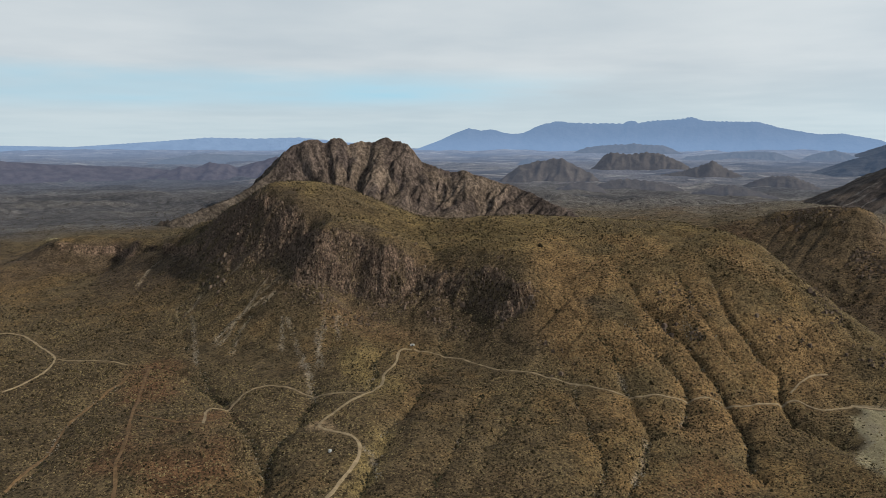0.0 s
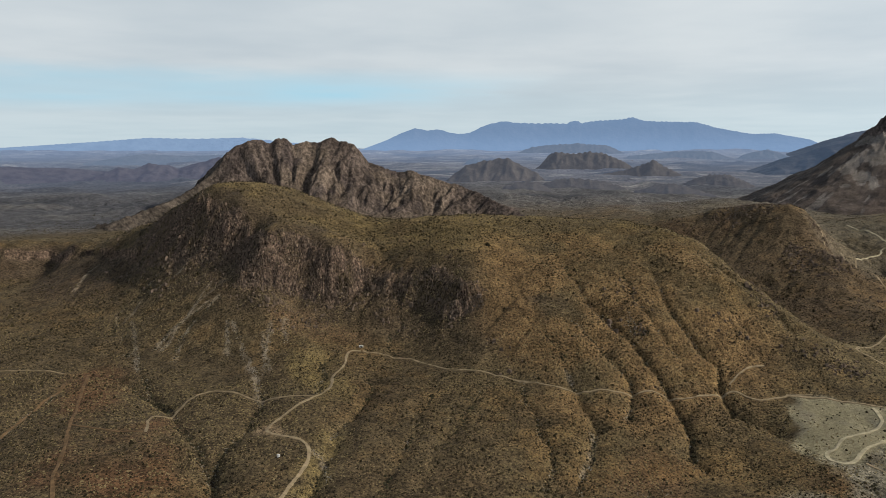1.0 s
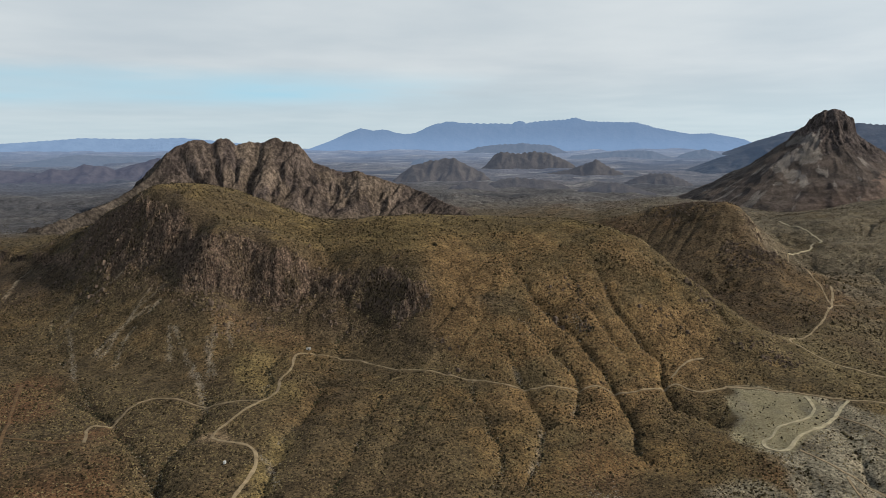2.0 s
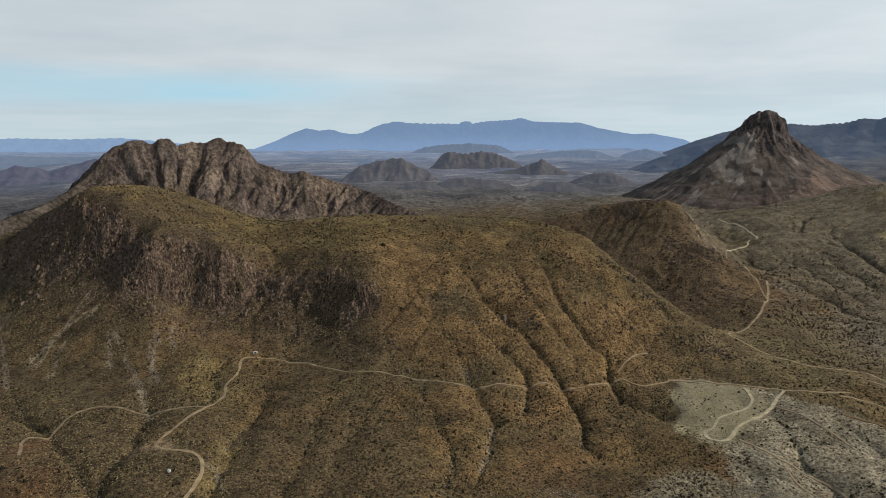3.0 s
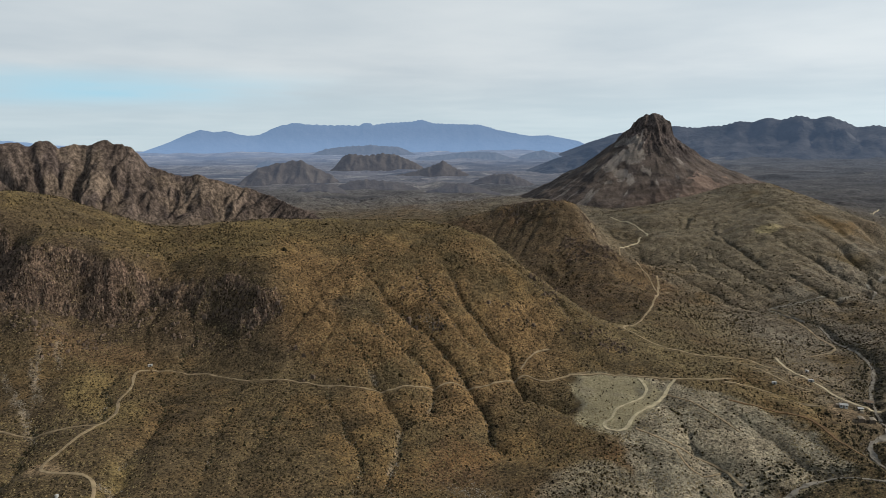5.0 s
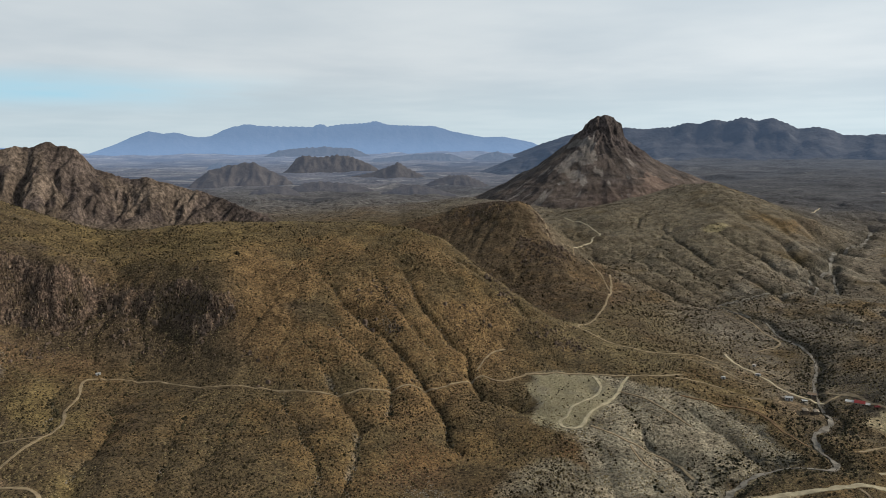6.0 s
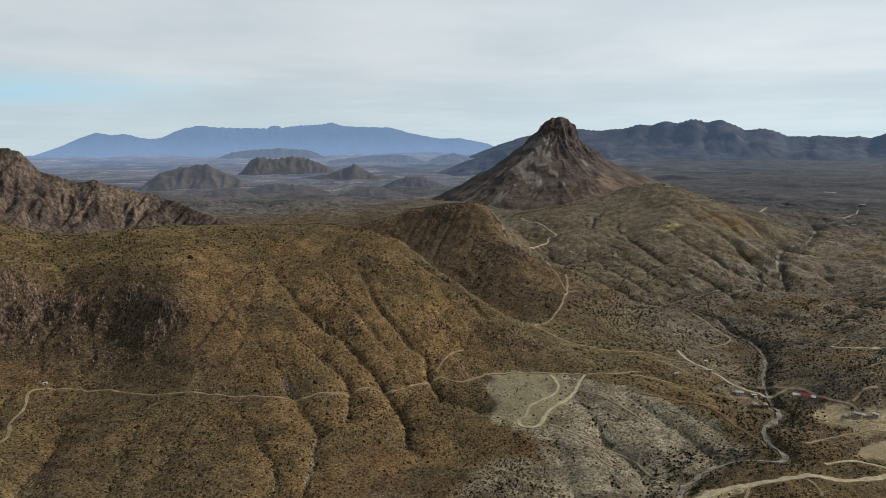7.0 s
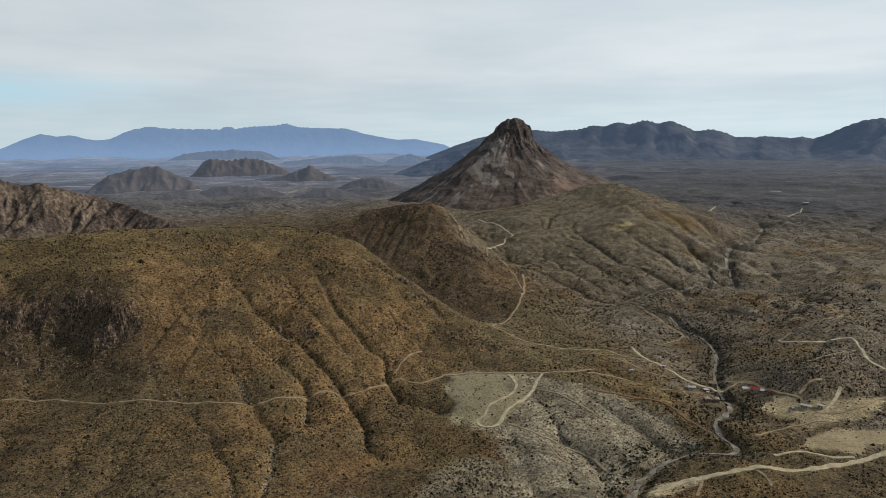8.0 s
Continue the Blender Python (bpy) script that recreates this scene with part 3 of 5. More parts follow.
def noise_node(nt, scale, detail=4.0, rough=0.55, stretch=None):
    tc = nt.nodes.new("ShaderNodeTexCoord")
    src = tc.outputs["Object"]
    if stretch:
        mp = nt.nodes.new("ShaderNodeMapping")
        mp.inputs["Scale"].default_value = stretch
        nt.links.new(src, mp.inputs[0])
        src = mp.outputs[0]
    n = nt.nodes.new("ShaderNodeTexNoise")
    n.inputs["Scale"].default_value, n.inputs["Detail"].default_value, n.inputs["Roughness"].default_value = scale, detail, rough
    nt.links.new(src, n.inputs["Vector"])
    return n.outputs[0]


def ramp_node(nt, v, lo, hi, a=0.0, b=1.0):
    n = nt.nodes.new("ShaderNodeMapRange")
    n.interpolation_type = "SMOOTHSTEP"
    nt.links.new(v, n.inputs[0])
    for i, q in enumerate((lo, hi, a, b)):
        n.inputs[i + 1].default_value = q
    return n.outputs[0]


def bump_node(nt, bsdf, v, distance, strength=1.0):
    n = nt.nodes.new("ShaderNodeBump")
    n.inputs["Distance"].default_value, n.inputs["Strength"].default_value = distance, strength
    nt.links.new(v, n.inputs["Height"])
    nt.links.new(n.outputs[0], bsdf.inputs["Normal"])


def grained(coarse, fine, lo, hi, bump, streak=0.0, haze_glow=False, pebbles=0.0):
    """A surface coloured by the mesh's soil attribute, broken up by grain at two sizes; rock also by upright streaks."""
    def build(nt, bsdf):
        at = nt.nodes.new("ShaderNodeAttribute")
        at.attribute_name = "soil"
        big, small = noise_node(nt, coarse, 5.0, 0.6), noise_node(nt, fine, 5.0, 0.75)
        tone = nt.nodes.new("ShaderNodeMath")
        tone.operation = "MULTIPLY"
        nt.links.new(ramp_node(nt, big, 0.32, 0.68, 0.70, 1.30), tone.inputs[0])
        nt.links.new(ramp_node(nt, small, 0.33, 0.67, lo, hi), tone.inputs[1])
        tone = tone.outputs[0]
        relief_in = small
        if pebbles:
            # dark stones and low plants, thinner where the ground is bare
            tc = nt.nodes.new("ShaderNodeTexCoord")
            vo = nt.nodes.new("ShaderNodeTexVoronoi")
            vo.inputs["Scale"].default_value = pebbles
            nt.links.new(tc.outputs["Object"], vo.inputs["Vector"])
            dots = ramp_node(nt, vo.outputs["Distance"], 0.16, 0.38, 0.26, 1.12)
            pale = ramp_node(nt, noise_node(nt, pebbles * 2.2, 2.0, 0.6), 0.58, 0.68, 1.0, 1.9)
            wide = nt.nodes.new("ShaderNodeTexVoronoi")
            wide.inputs["Scale"].default_value = pebbles * 0.36
            nt.links.new(tc.outputs["Object"], wide.inputs["Vector"])
            clumps = ramp_node(nt, wide.outputs["Distance"], 0.14, 0.34, 0.5, 1.06)
            for v in (dots, pale, clumps):
                more = nt.nodes.new("ShaderNodeMath")
                more.operation = "MULTIPLY"
                nt.links.new(tone, more.inputs[0])
                nt.links.new(v, more.inputs[1])
                tone = more.outputs[0]
            bare = nt.nodes.new("ShaderNodeMix")
            bare.data_type = "FLOAT"
            nt.links.new(at.outputs["Alpha"], bare.inputs[0])
            bare.inputs[2].default_value = 1.0
            nt.links.new(tone, bare.inputs[3])
            tone = bare.outputs[0]
        if streak:
            up = noise_node(nt, 1.0, 5.0, 0.65, (streak, streak, streak * 0.16))
            more = nt.nodes.new("ShaderNodeMath")
            more.operation = "MULTIPLY"
            nt.links.new(tone, more.inputs[0])
            nt.links.new(ramp_node(nt, up, 0.36, 0.64, 0.5, 1.42), more.inputs[1])
            tone = more.outputs[0]
            both = nt.nodes.new("ShaderNodeMath")
            both.operation = "ADD"
            nt.links.new(small, both.inputs[0])
            nt.links.new(up, both.inputs[1])
            relief_in = both.outputs[0]
        if pebbles:
            # upright cracks where the ground is bare cliff
            rock = nt.nodes.new("ShaderNodeAttribute")
            rock.attribute_name = "crag"
            up = noise_node(nt, 1.0, 5.0, 0.65, (0.42, 0.42, 0.07))
            crack = nt.nodes.new("ShaderNodeMix")
            crack.data_type = "FLOAT"
            nt.links.new(rock.outputs["Fac"], crack.inputs[0])
            crack.inputs[2].default_value = 1.0
            nt.links.new(ramp_node(nt, up, 0.38, 0.62, 0.5, 1.45), crack.inputs[3])
            more = nt.nodes.new("ShaderNodeMath")
            more.operation = "MULTIPLY"
            nt.links.new(tone, more.inputs[0])
            nt.links.new(crack.outputs[0], more.inputs[1])
            tone = more.outputs[0]
        sc = nt.nodes.new("ShaderNodeVectorMath")
        sc.operation = "SCALE"
        nt.links.new(at.outputs["Color"], sc.inputs[0])
        nt.links.new(tone, sc.inputs[3])
        nt.links.new(sc.outputs[0], bsdf.inputs["Base Color"])
        bump_node(nt, bsdf, relief_in, bump, 0.9)
        # haze painted on as emission, read from the mesh
        if haze_glow:
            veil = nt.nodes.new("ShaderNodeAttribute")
            veil.attribute_name = "haze_glow"
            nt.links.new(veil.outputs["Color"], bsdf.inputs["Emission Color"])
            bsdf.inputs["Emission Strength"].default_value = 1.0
    return build


def mottled(colors):
    """Small loose pieces, each with its own tone between two colours."""
    def build(nt, bsdf):
        geo = nt.nodes.new("ShaderNodeNewGeometry")
        nt.links.new(mix_node(nt, "MIX", geo.outputs["Random Per Island"], colors[0], colors[1]), bsdf.inputs["Base Color"])
    return build


def plain(color, scale=0.5, spread=0.25, bump=0.0, rough=0.9, metal=0.0):
    def build(nt, bsdf):
        n = noise_node(nt, scale, 5.0)
        dark = tuple(c * (1 - spread) for c in color)
        light = tuple(min(1, c * (1 + spread)) for c in color)
        nt.links.new(mix_node(nt, "MIX", ramp_node(nt, n, 0.3, 0.7), dark, light), bsdf.inputs["Base Color"])
        bsdf.inputs["Roughness"].default_value, bsdf.inputs["Metallic"].default_value = rough, metal
        if bump:
            bump_node(nt, bsdf, n, bump)
    return build


def distant(color, haze_glow, scale=0.01, thick=1.0, low=90.0, high=260.0):
    """Far land: muted rock colour with haze painted on as emission, thicker near the plain."""
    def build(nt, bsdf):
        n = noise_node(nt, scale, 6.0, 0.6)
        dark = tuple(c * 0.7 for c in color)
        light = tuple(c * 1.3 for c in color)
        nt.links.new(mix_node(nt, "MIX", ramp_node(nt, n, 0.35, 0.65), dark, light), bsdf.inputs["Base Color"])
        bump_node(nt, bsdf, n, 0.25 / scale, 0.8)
        bsdf.inputs["Emission Color"].default_value, bsdf.inputs["Emission Strength"].default_value = (*haze_glow, 1), 1.0
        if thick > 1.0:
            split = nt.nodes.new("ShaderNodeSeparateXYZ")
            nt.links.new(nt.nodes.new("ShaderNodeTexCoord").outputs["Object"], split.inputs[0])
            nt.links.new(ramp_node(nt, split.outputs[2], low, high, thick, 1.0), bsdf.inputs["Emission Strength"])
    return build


M_SOIL = material("desert_soil", grained(0.07, 0.5, 0.40, 1.55, 1.0, 0.0, False, 0.55))
M_SCREE = material("loose_scree", grained(0.03, 0.45, 0.45, 1.55, 1.8))
M_CRAG = material("weathered_rock", grained(0.02, 0.20, 0.62, 1.4, 2.2, 0.16))
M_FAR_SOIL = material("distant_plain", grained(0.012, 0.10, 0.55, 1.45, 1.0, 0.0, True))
M_TRACK = material("packed_pale_dirt", plain((0.300, 0.232, 0.140), 0.25, 0.25, 0.1))
M_BRIGHT = material("bare_chalky_dirt", plain((0.450, 0.385, 0.250), 0.25, 0.2, 0.1))
M_TRAIL = material("dusty_brown_track", plain((0.255, 0.196, 0.120), 0.25, 0.3, 0.1))
M_FAINT = material("worn_faint_path", plain((0.168, 0.106, 0.054), 0.3, 0.3, 0.1))
M_SAND = material("wash_gravel", plain((0.200, 0.180, 0.145), 0.2, 0.45, 0.2))
M_SHRUB = material("dusty_shrub", mottled(((0.016, 0.013, 0.007), (0.070, 0.053, 0.026))))
M_TUFT = material("straw_grass", mottled(((0.13, 0.098, 0.045), (0.30, 0.235, 0.12))))
M_THICKET = material("dark_mesquite", mottled(((0.018, 0.017, 0.010), (0.070, 0.060, 0.032))))
M_STONE = material("cliff_stone", mottled(((0.085, 0.064, 0.049), (0.175, 0.128, 0.094))))
M_PALE_STONE = material("pale_rubble", mottled(((0.16, 0.14, 0.11), (0.34, 0.30, 0.24))))
M_WHITE_METAL = material("white_painted_metal", plain((0.50, 0.50, 0.48), 0.6, 0.08, 0.0, 0.5))
M_RED_METAL = material("faded_red_metal", plain((0.30, 0.055, 0.050), 0.6, 0.15, 0.0, 0.55))
M_TAN_METAL = material("tan_rusty_metal", plain((0.36, 0.30, 0.22), 0.8, 0.2, 0.0, 0.6))
M_STUCCO = material("adobe_stucco", plain((0.26, 0.19, 0.13), 0.7, 0.15, 0.02))
M_WOOD = material("weathered_timber", plain((0.13, 0.10, 0.075), 1.2, 0.25, 0.01))
M_DARK = material("dark_opening", plain((0.015, 0.015, 0.017), 1.0, 0.1, 0.0, 0.3))
M_TYRE = material("black_rubber", plain((0.02, 0.02, 0.02), 2.0, 0.1, 0.0, 0.8))

# ---- building helpers ----
def part(name, bm, mat, parent=None, label=""):
    me = bpy.data.meshes.new(name)
    bm.to_mesh(me)
    bm.free()
    if mat:
        me.materials.append(mat)
    ob = new(name, me)
    if parent:
        ob.parent = parent
    return tagged(ob, label) if label else ob


def grid_mesh(name, X, Y, Zv, mat, soil=None, smooth=True, strewn=None, crag=None):
    """One mesh from a regular grid of heights."""
    ny, nx = X.shape
    me = bpy.data.meshes.new(name)
    idx = np.arange(nx * ny).reshape(ny, nx)
    quads = np.stack([idx[:-1, :-1], idx[:-1, 1:], idx[1:, 1:], idx[1:, :-1]], -1).reshape(-1, 4)
    fill_mesh(me, np.stack([X, Y, Zv], -1).reshape(-1, 3), quads, smooth)
    me.materials.append(mat)
    if soil is not None:
        at = me.attributes.new("soil", "FLOAT_COLOR", "POINT")
        rgba = np.ones((nx * ny, 4), np.float32)
        rgba[:, :3] = soil.reshape(-1, 3)
        if strewn is not None:
            rgba[:, 3] = strewn.ravel()
        at.data.foreach_set("color", rgba.ravel())
    if crag is not None:
        me.attributes.new("crag", "FLOAT", "POINT").data.foreach_set("value", crag.ravel().astype(np.float32))
    return me


def fill_mesh(me, co, faces, smooth=False):
    k = faces.shape[1]
    me.vertices.add(len(co))
    me.vertices.foreach_set("co", np.asarray(co, np.float32).ravel())
    me.loops.add(faces.size)
    me.loops.foreach_set("vertex_index", faces.astype(np.int32).ravel())
    me.polygons.add(len(faces))
    me.polygons.foreach_set("loop_start", np.arange(0, faces.size, k, dtype=np.int32))
    me.polygons.foreach_set("use_smooth", np.full(len(faces), smooth))
    me.update(calc_edges=True)


def blend(a, b, k):
    return a + (np.asarray(b) - a) * k[..., None]


# ---- ground: one sheet from the hill to the horizon ----
def spaced(start, stop, step):
    return np.arange(start, stop, step)


def growing(start, stop, step, rate):
    out, v, sign = [], start, 1 if stop > start else -1
    while (stop - v) * sign > 0:
        out.append(v)
        step *= rate
        v += sign * step
    return np.array(out + [stop])


xs = np.concatenate([growing(-1000, -4900, 6, 1.07)[::-1], spaced(-994, -560, 6), spaced(-560, 800, 2.0), spaced(800, 1500, 4.2), spaced(1500, 1900, 7), growing(1900, 4900, 6, 1.06)])
ys = np.concatenate([growing(130, -4900, 3, 1.12)[::-1], spaced(132, 940, 2.0), spaced(940, 1400, 4.2), spaced(1400, 1900, 6.5), growing(1900, 4900, 5.5, 1.04)])
xs, ys = np.unique(np.round(xs, 2)), np.unique(np.round(ys, 2))
GX, GY = np.meshgrid(xs, ys)


def shaped(x_lines, y_lines):
    X, Y = np.meshgrid(x_lines, y_lines)
    base = land(X, Y)
    gy, gx = np.gradient(base, y_lines, x_lines)
    steep = np.hypot(gx, gy)
    rough, cliff = relief(X, Y, steep, base)
    return base + rough, steep, cliff


GZ, steep, cliff = shaped(xs, ys)
# wide valleys are worn on a coarse grid, small rills on a fine one
cx, cy = spaced(-1000, 1960, 5), spaced(140, 1960, 5)
CZ, CA = shaped(cx, cy)[0], None
worn, CA = drain(CZ, 5.0, 3, 0.34, 13.0)
CX, CY = np.meshgrid(cx, cy)
rim = fade(-1000, -800, CX) * (1 - fade(1700, 1950, CX)) * fade(140, 200, CY) * (1 - fade(1700, 1950, CY))
inside = (GX >= cx[0]) & (GX <= cx[-1]) & (GY >= cy[0]) & (GY <= cy[-1])
GZ[inside] += sample(cx, cy, (worn - CZ) * rim, GX[inside], GY[inside]) * (1 - 0.7 * cliff[inside]) * (0.1 + 0.9 * fade(820, 1050, np.hypot(GX, GY))[inside]) * (1 - 0.9 * np.exp(-((GX[inside] + 410) / 170) ** 2 - ((GY[inside] - 930) / 90) ** 2))
fx, fy = spaced(-440, 790, 2.4), spaced(150, 920, 2.4)
FX, FY = np.meshgrid(fx, fy)
FZ = sample(xs, ys, GZ, FX, FY) + fbm(FX, FY, 12, 4, 8) * (0.25 + 0.6 * sample(xs, ys, fade(0.1, 0.4, steep), FX, FY))
worn, FA = drain(FZ, 2.4, 3, 0.30, 2.4)
rim = fade(-440, -390, FX) * (1 - fade(740, 790, FX)) * fade(150, 190, FY) * (1 - fade(870, 920, FY))
inside = (GX >= fx[0]) & (GX <= fx[-1]) & (GY >= fy[0]) & (GY <= fy[-1])
keep = (1 - 0.75 * sample(xs, ys, cliff, FX, FY)) * (0.55 + 0.45 * fade(330, 420, FX))
GZ[inside] += sample(fx, fy, (worn - sample(xs, ys, GZ, FX, FY)) * rim * keep, GX[inside], GY[inside])
FLOW = np.zeros(GX.shape)
FLOW[inside] = sample(fx, fy, FA, GX[inside], GY[inside])


def height(x, y):
    return sample(xs, ys, GZ, np.asarray(x, float), np.asarray(y, float))


def soil_and_shade(x, y, z, steep, cliff):
    """Ground colours by place: brown gravel, red soil, straw grass, pale tuff, dark rock; shade and haze painted in."""
    n1, n2, n3 = fbm(x, y, 160, 4, 31), fbm(x, y, 45, 4, 33), fbm(x, y, 14, 3, 37)
    c = np.zeros(x.shape + (3,)) + np.array((0.100, 0.078, 0.040))
    c = blend(c, (0.140, 0.098, 0.043), fade(-0.2, 0.7, n1 + 0.5 * n3))
    c = blend(c, (0.092, 0.070, 0.036), fade(0.1, 0.7, n2))
    c = blend(c, (0.144, 0.066, 0.033), 0.25 * fade(0.35, 0.9, fbm(x, y, 120, 3, 41)) * fade(-60, 120, x))
    # shade painted darker over the western flats and under the cliffs
    c = blend(c, (0.062, 0.047, 0.032), 0.3 * (1 - fade(-40, 170, x + 40 * n1)) * (1 - fade(900, 1000, y)))
    # dark smooth slopes under the low mesas
    c = blend(c, (0.066, 0.050, 0.037), 0.6 * fade(0.10, 0.25, steep) * (1 - fade(-290, -240, x)) * fade(700, 790, y) * (1 - fade(44, 50, z)))
    # greener grass on the broad tops
    top = fade(60, 85, z) * (1 - fade(0.25, 0.5, steep)) * (1 - fade(1000, 1150, y))
    c = blend(c, (0.150, 0.115, 0.046), 0.6 * top * fade(-0.5, 0.4, n2 + 0.4))
    # reddish brown cliffs and rock debris
    c = blend(c, (0.138, 0.100, 0.075), cliff * fade(-0.8, 0.3, n3))
    # broken talus at the foot of the cliffs, with shade painted in
    foot, _ = line_distance(x + 10 * n3, y + 10 * n2, CLIFF_FOOT)
    c = blend(c, (0.070, 0.053, 0.040), 0.4 * (1 - fade(14, 60, foot + 20 * n2)))
    # red-brown back hill with its shade painted in, olive slopes below the butte
    back = 1 - fade(0.75, 1.15, np.hypot((x - 430) / 115, (y - 740) / 215) + 0.2 * n2)
    c = blend(c, (0.084, 0.060, 0.041), 0.45 * back)
    face = within(x + 12 * n2, y, EAST_FACE, 25)
    c = blend(c, (0.178, 0.117, 0.053), 0.7 * face * fade(-0.8, 0.2, n2))
    olive = fade(-20, 70, (y - 586) - 0.39 * (x - 606) + 25 * n2) * fade(520, 640, x)
    c = blend(c, (0.140, 0.121, 0.082), 0.9 * olive * fade(-1.2, -0.2, n2))
    valley = fade(330, 400, x + 20 * n2) * fade(330, 400, y) * (1 - fade(560, 640, y + 20 * n1)) * (1 - fade(520, 600, x)) * (1 - back)
    c = blend(c, (0.150, 0.125, 0.064), 0.6 * valley * fade(-0.6, 0.3, n2))
    # grey badlands and pale tuff on the lower east side, with sharp edges
    ex, ey = x + 7 * n3 + 5 * n2, y + 6 * n2
    grey = np.maximum(within(ex, ey, BADLANDS, 4), 0.8 * within(ex, ey, GREY_FLAT, 6))
    tone = np.zeros(x.shape + (3,)) + np.array((0.212, 0.200, 0.146))
    tone = blend(tone, (0.265, 0.240, 0.170), fade(0.0, 0.5, n2))
    tone = blend(tone, (0.120, 0.108, 0.078), 0.6 * fade(0.15, 0.6, n3 + 0.4 * n1))
    c = c + (tone - c) * (0.92 * grey)[..., None]
    c = blend(c, (0.300, 0.274, 0.168), 0.92 * within(ex, ey, TUFF, 3) * fade(-0.9, 0.1, n3))
    # red soil, straw-coloured banks, a bare red bench under the cliff
    c = blend(c, (0.128, 0.066, 0.033), 0.65 * within(ex, ey, RED_FLAT, 14) * fade(-0.6, 0.4, n2))
    c = blend(c, (0.150, 0.100, 0.055), 0.6 * within(ex, ey, RED_BENCH, 8))
    bare = np.maximum.reduce([0.7 * within(x + 4 * n3, y + 3 * n2, GRAVEL_FAN, 2), within(x + 4 * n3, y + 3 * n2, GRADED_PAD, 2), within(x + 5 * n3, y + 5 * n2, YARD, 3) * fade(-0.5, -0.3, n3), within(x + 4 * n3, y + 3 * n2, SAND_LOBE, 2)])
    c = blend(c, (0.375, 0.322, 0.195), 0.95 * bare)
    c = blend(c, (0.215, 0.165, 0.080), 0.8 * within(x + 4 * n3, y + 4 * n2, STRAW_BANK, 3))
    c = blend(c, (0.190, 0.150, 0.064), 0.75 * within(ex, ey, STRAW, 6) * fade(-0.7, 0.3, n2))
    for cx0, cy0, rx0, ry0, tint in ((-565, 1130, 70, 26, (0.27, 0.235, 0.11)), (788, 766, 22, 12, (0.30, 0.26, 0.14)), (866, 1285, 14, 30, (0.20, 0.175, 0.10)), (568, 290, 22, 14, (0.10, 0.055, 0.035))):
        c = blend(c, tint, 0.85 * (1 - fade(0.7, 1.1, np.hypot((x - cx0) / rx0, (y - cy0) / ry0) + 0.3 * n3)))
    for line in PALE_RILLS:
        d, _ = line_distance(x + 3 * n3, y + 3 * n2, line)
        c = blend(c, (0.220, 0.190, 0.140), 0.7 * (1 - fade(0.5, 2.2, d)) * fade(-0.5, 0.1, n3))
    inner = fade(520, 640, y)
    far_east = (1 - back) * fade(410 + 40 * inner, 540 + 100 * inner, x + 50 * n1) * fade(-0.6, 0.3, n2 + 0.4) * (1 - olive) * (1 - np.maximum(bare, within(x, y, STRAW_BANK, 4)))
    c = blend(c, (0.142, 0.125, 0.093), 0.85 * far_east)
    c = blend(c, (0.190, 0.172, 0.130), 0.7 * far_east * fade(0.3, 0.5, fbm(x * 0.5, y, 22, 4, 47)) * (1 - olive) * (1 - grey))
    for width, line in PADS:
        d, _ = line_distance(x + 4 * n3, y + 4 * n2, line)
        c = blend(c, (0.242, 0.183, 0.109), 0.9 * (1 - fade(width * 0.7, width * 1.2, d)))
    for width, line in WASHES:
        d, _ = line_distance(x + 8 * n3, y + 8 * n2, line)
        c = blend(c, (0.050, 0.047, 0.034), 0.45 * (1 - fade(1.5 * width, 5.5 * width, d + 10 * n2)))
    # distance haze painted into the plain's colour: grey-blue far from the camera
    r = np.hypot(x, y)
    hazed_plain = np.zeros(x.shape + (3,)) + np.array((0.110, 0.104, 0.100))
    hazed_plain = blend(hazed_plain, (0.117, 0.109, 0.105), fade(0.0, 0.6, fbm(x, y, 300, 5, 51)))
    hazed_plain = blend(hazed_plain, (0.240, 0.225, 0.200), 0.8 * fade(0.45, 0.75, fbm(x, y * 2.2, 110, 4, 57)) * fade(1700, 2100, r))
    hazed_plain = blend(hazed_plain, (0.045, 0.046, 0.052), 0.8 * fade(0.3, 1.0, np.arctan2(x, y)))
    hazed_plain = blend(hazed_plain, (0.055, 0.056, 0.062), fade(0.1, 0.7, fbm(x, y * 2.5, 380, 4, 55)))
    c = c * np.array((0.95, 0.895, 0.865))
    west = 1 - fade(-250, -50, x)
    hazed_plain = blend(hazed_plain, (0.066, 0.066, 0.072), 0.75 * west * fade(-0.6, 0.2, fbm(x, y * 2.0, 160, 4, 59)))
    return blend(c, hazed_plain, np.maximum(fade(1250, 1900, r), west * fade(1180, 1480, r + 110 * n1)))


SOIL = soil_and_shade(GX, GY, GZ, steep, cliff)
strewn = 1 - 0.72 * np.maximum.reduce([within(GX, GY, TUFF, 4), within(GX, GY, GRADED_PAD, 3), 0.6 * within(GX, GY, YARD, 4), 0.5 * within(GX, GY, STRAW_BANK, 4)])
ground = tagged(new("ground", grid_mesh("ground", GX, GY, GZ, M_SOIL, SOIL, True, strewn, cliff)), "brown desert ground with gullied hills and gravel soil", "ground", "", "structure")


# ---- rocky mountain behind the hill, and the conical butte ----
def tent(x, y, crest):
    """Crest height of the nearest crest point, and the distance to it."""
    d, s = line_distance(x, y, crest)
    pts = np.array(crest, float)
    seg = np.hypot(*(pts[1:, :2] - pts[:-1, :2]).T)
    ends = np.concatenate([[0], np.cumsum(seg)]) / seg.sum()
    return np.interp(s, ends, pts[:, 2]), d, s


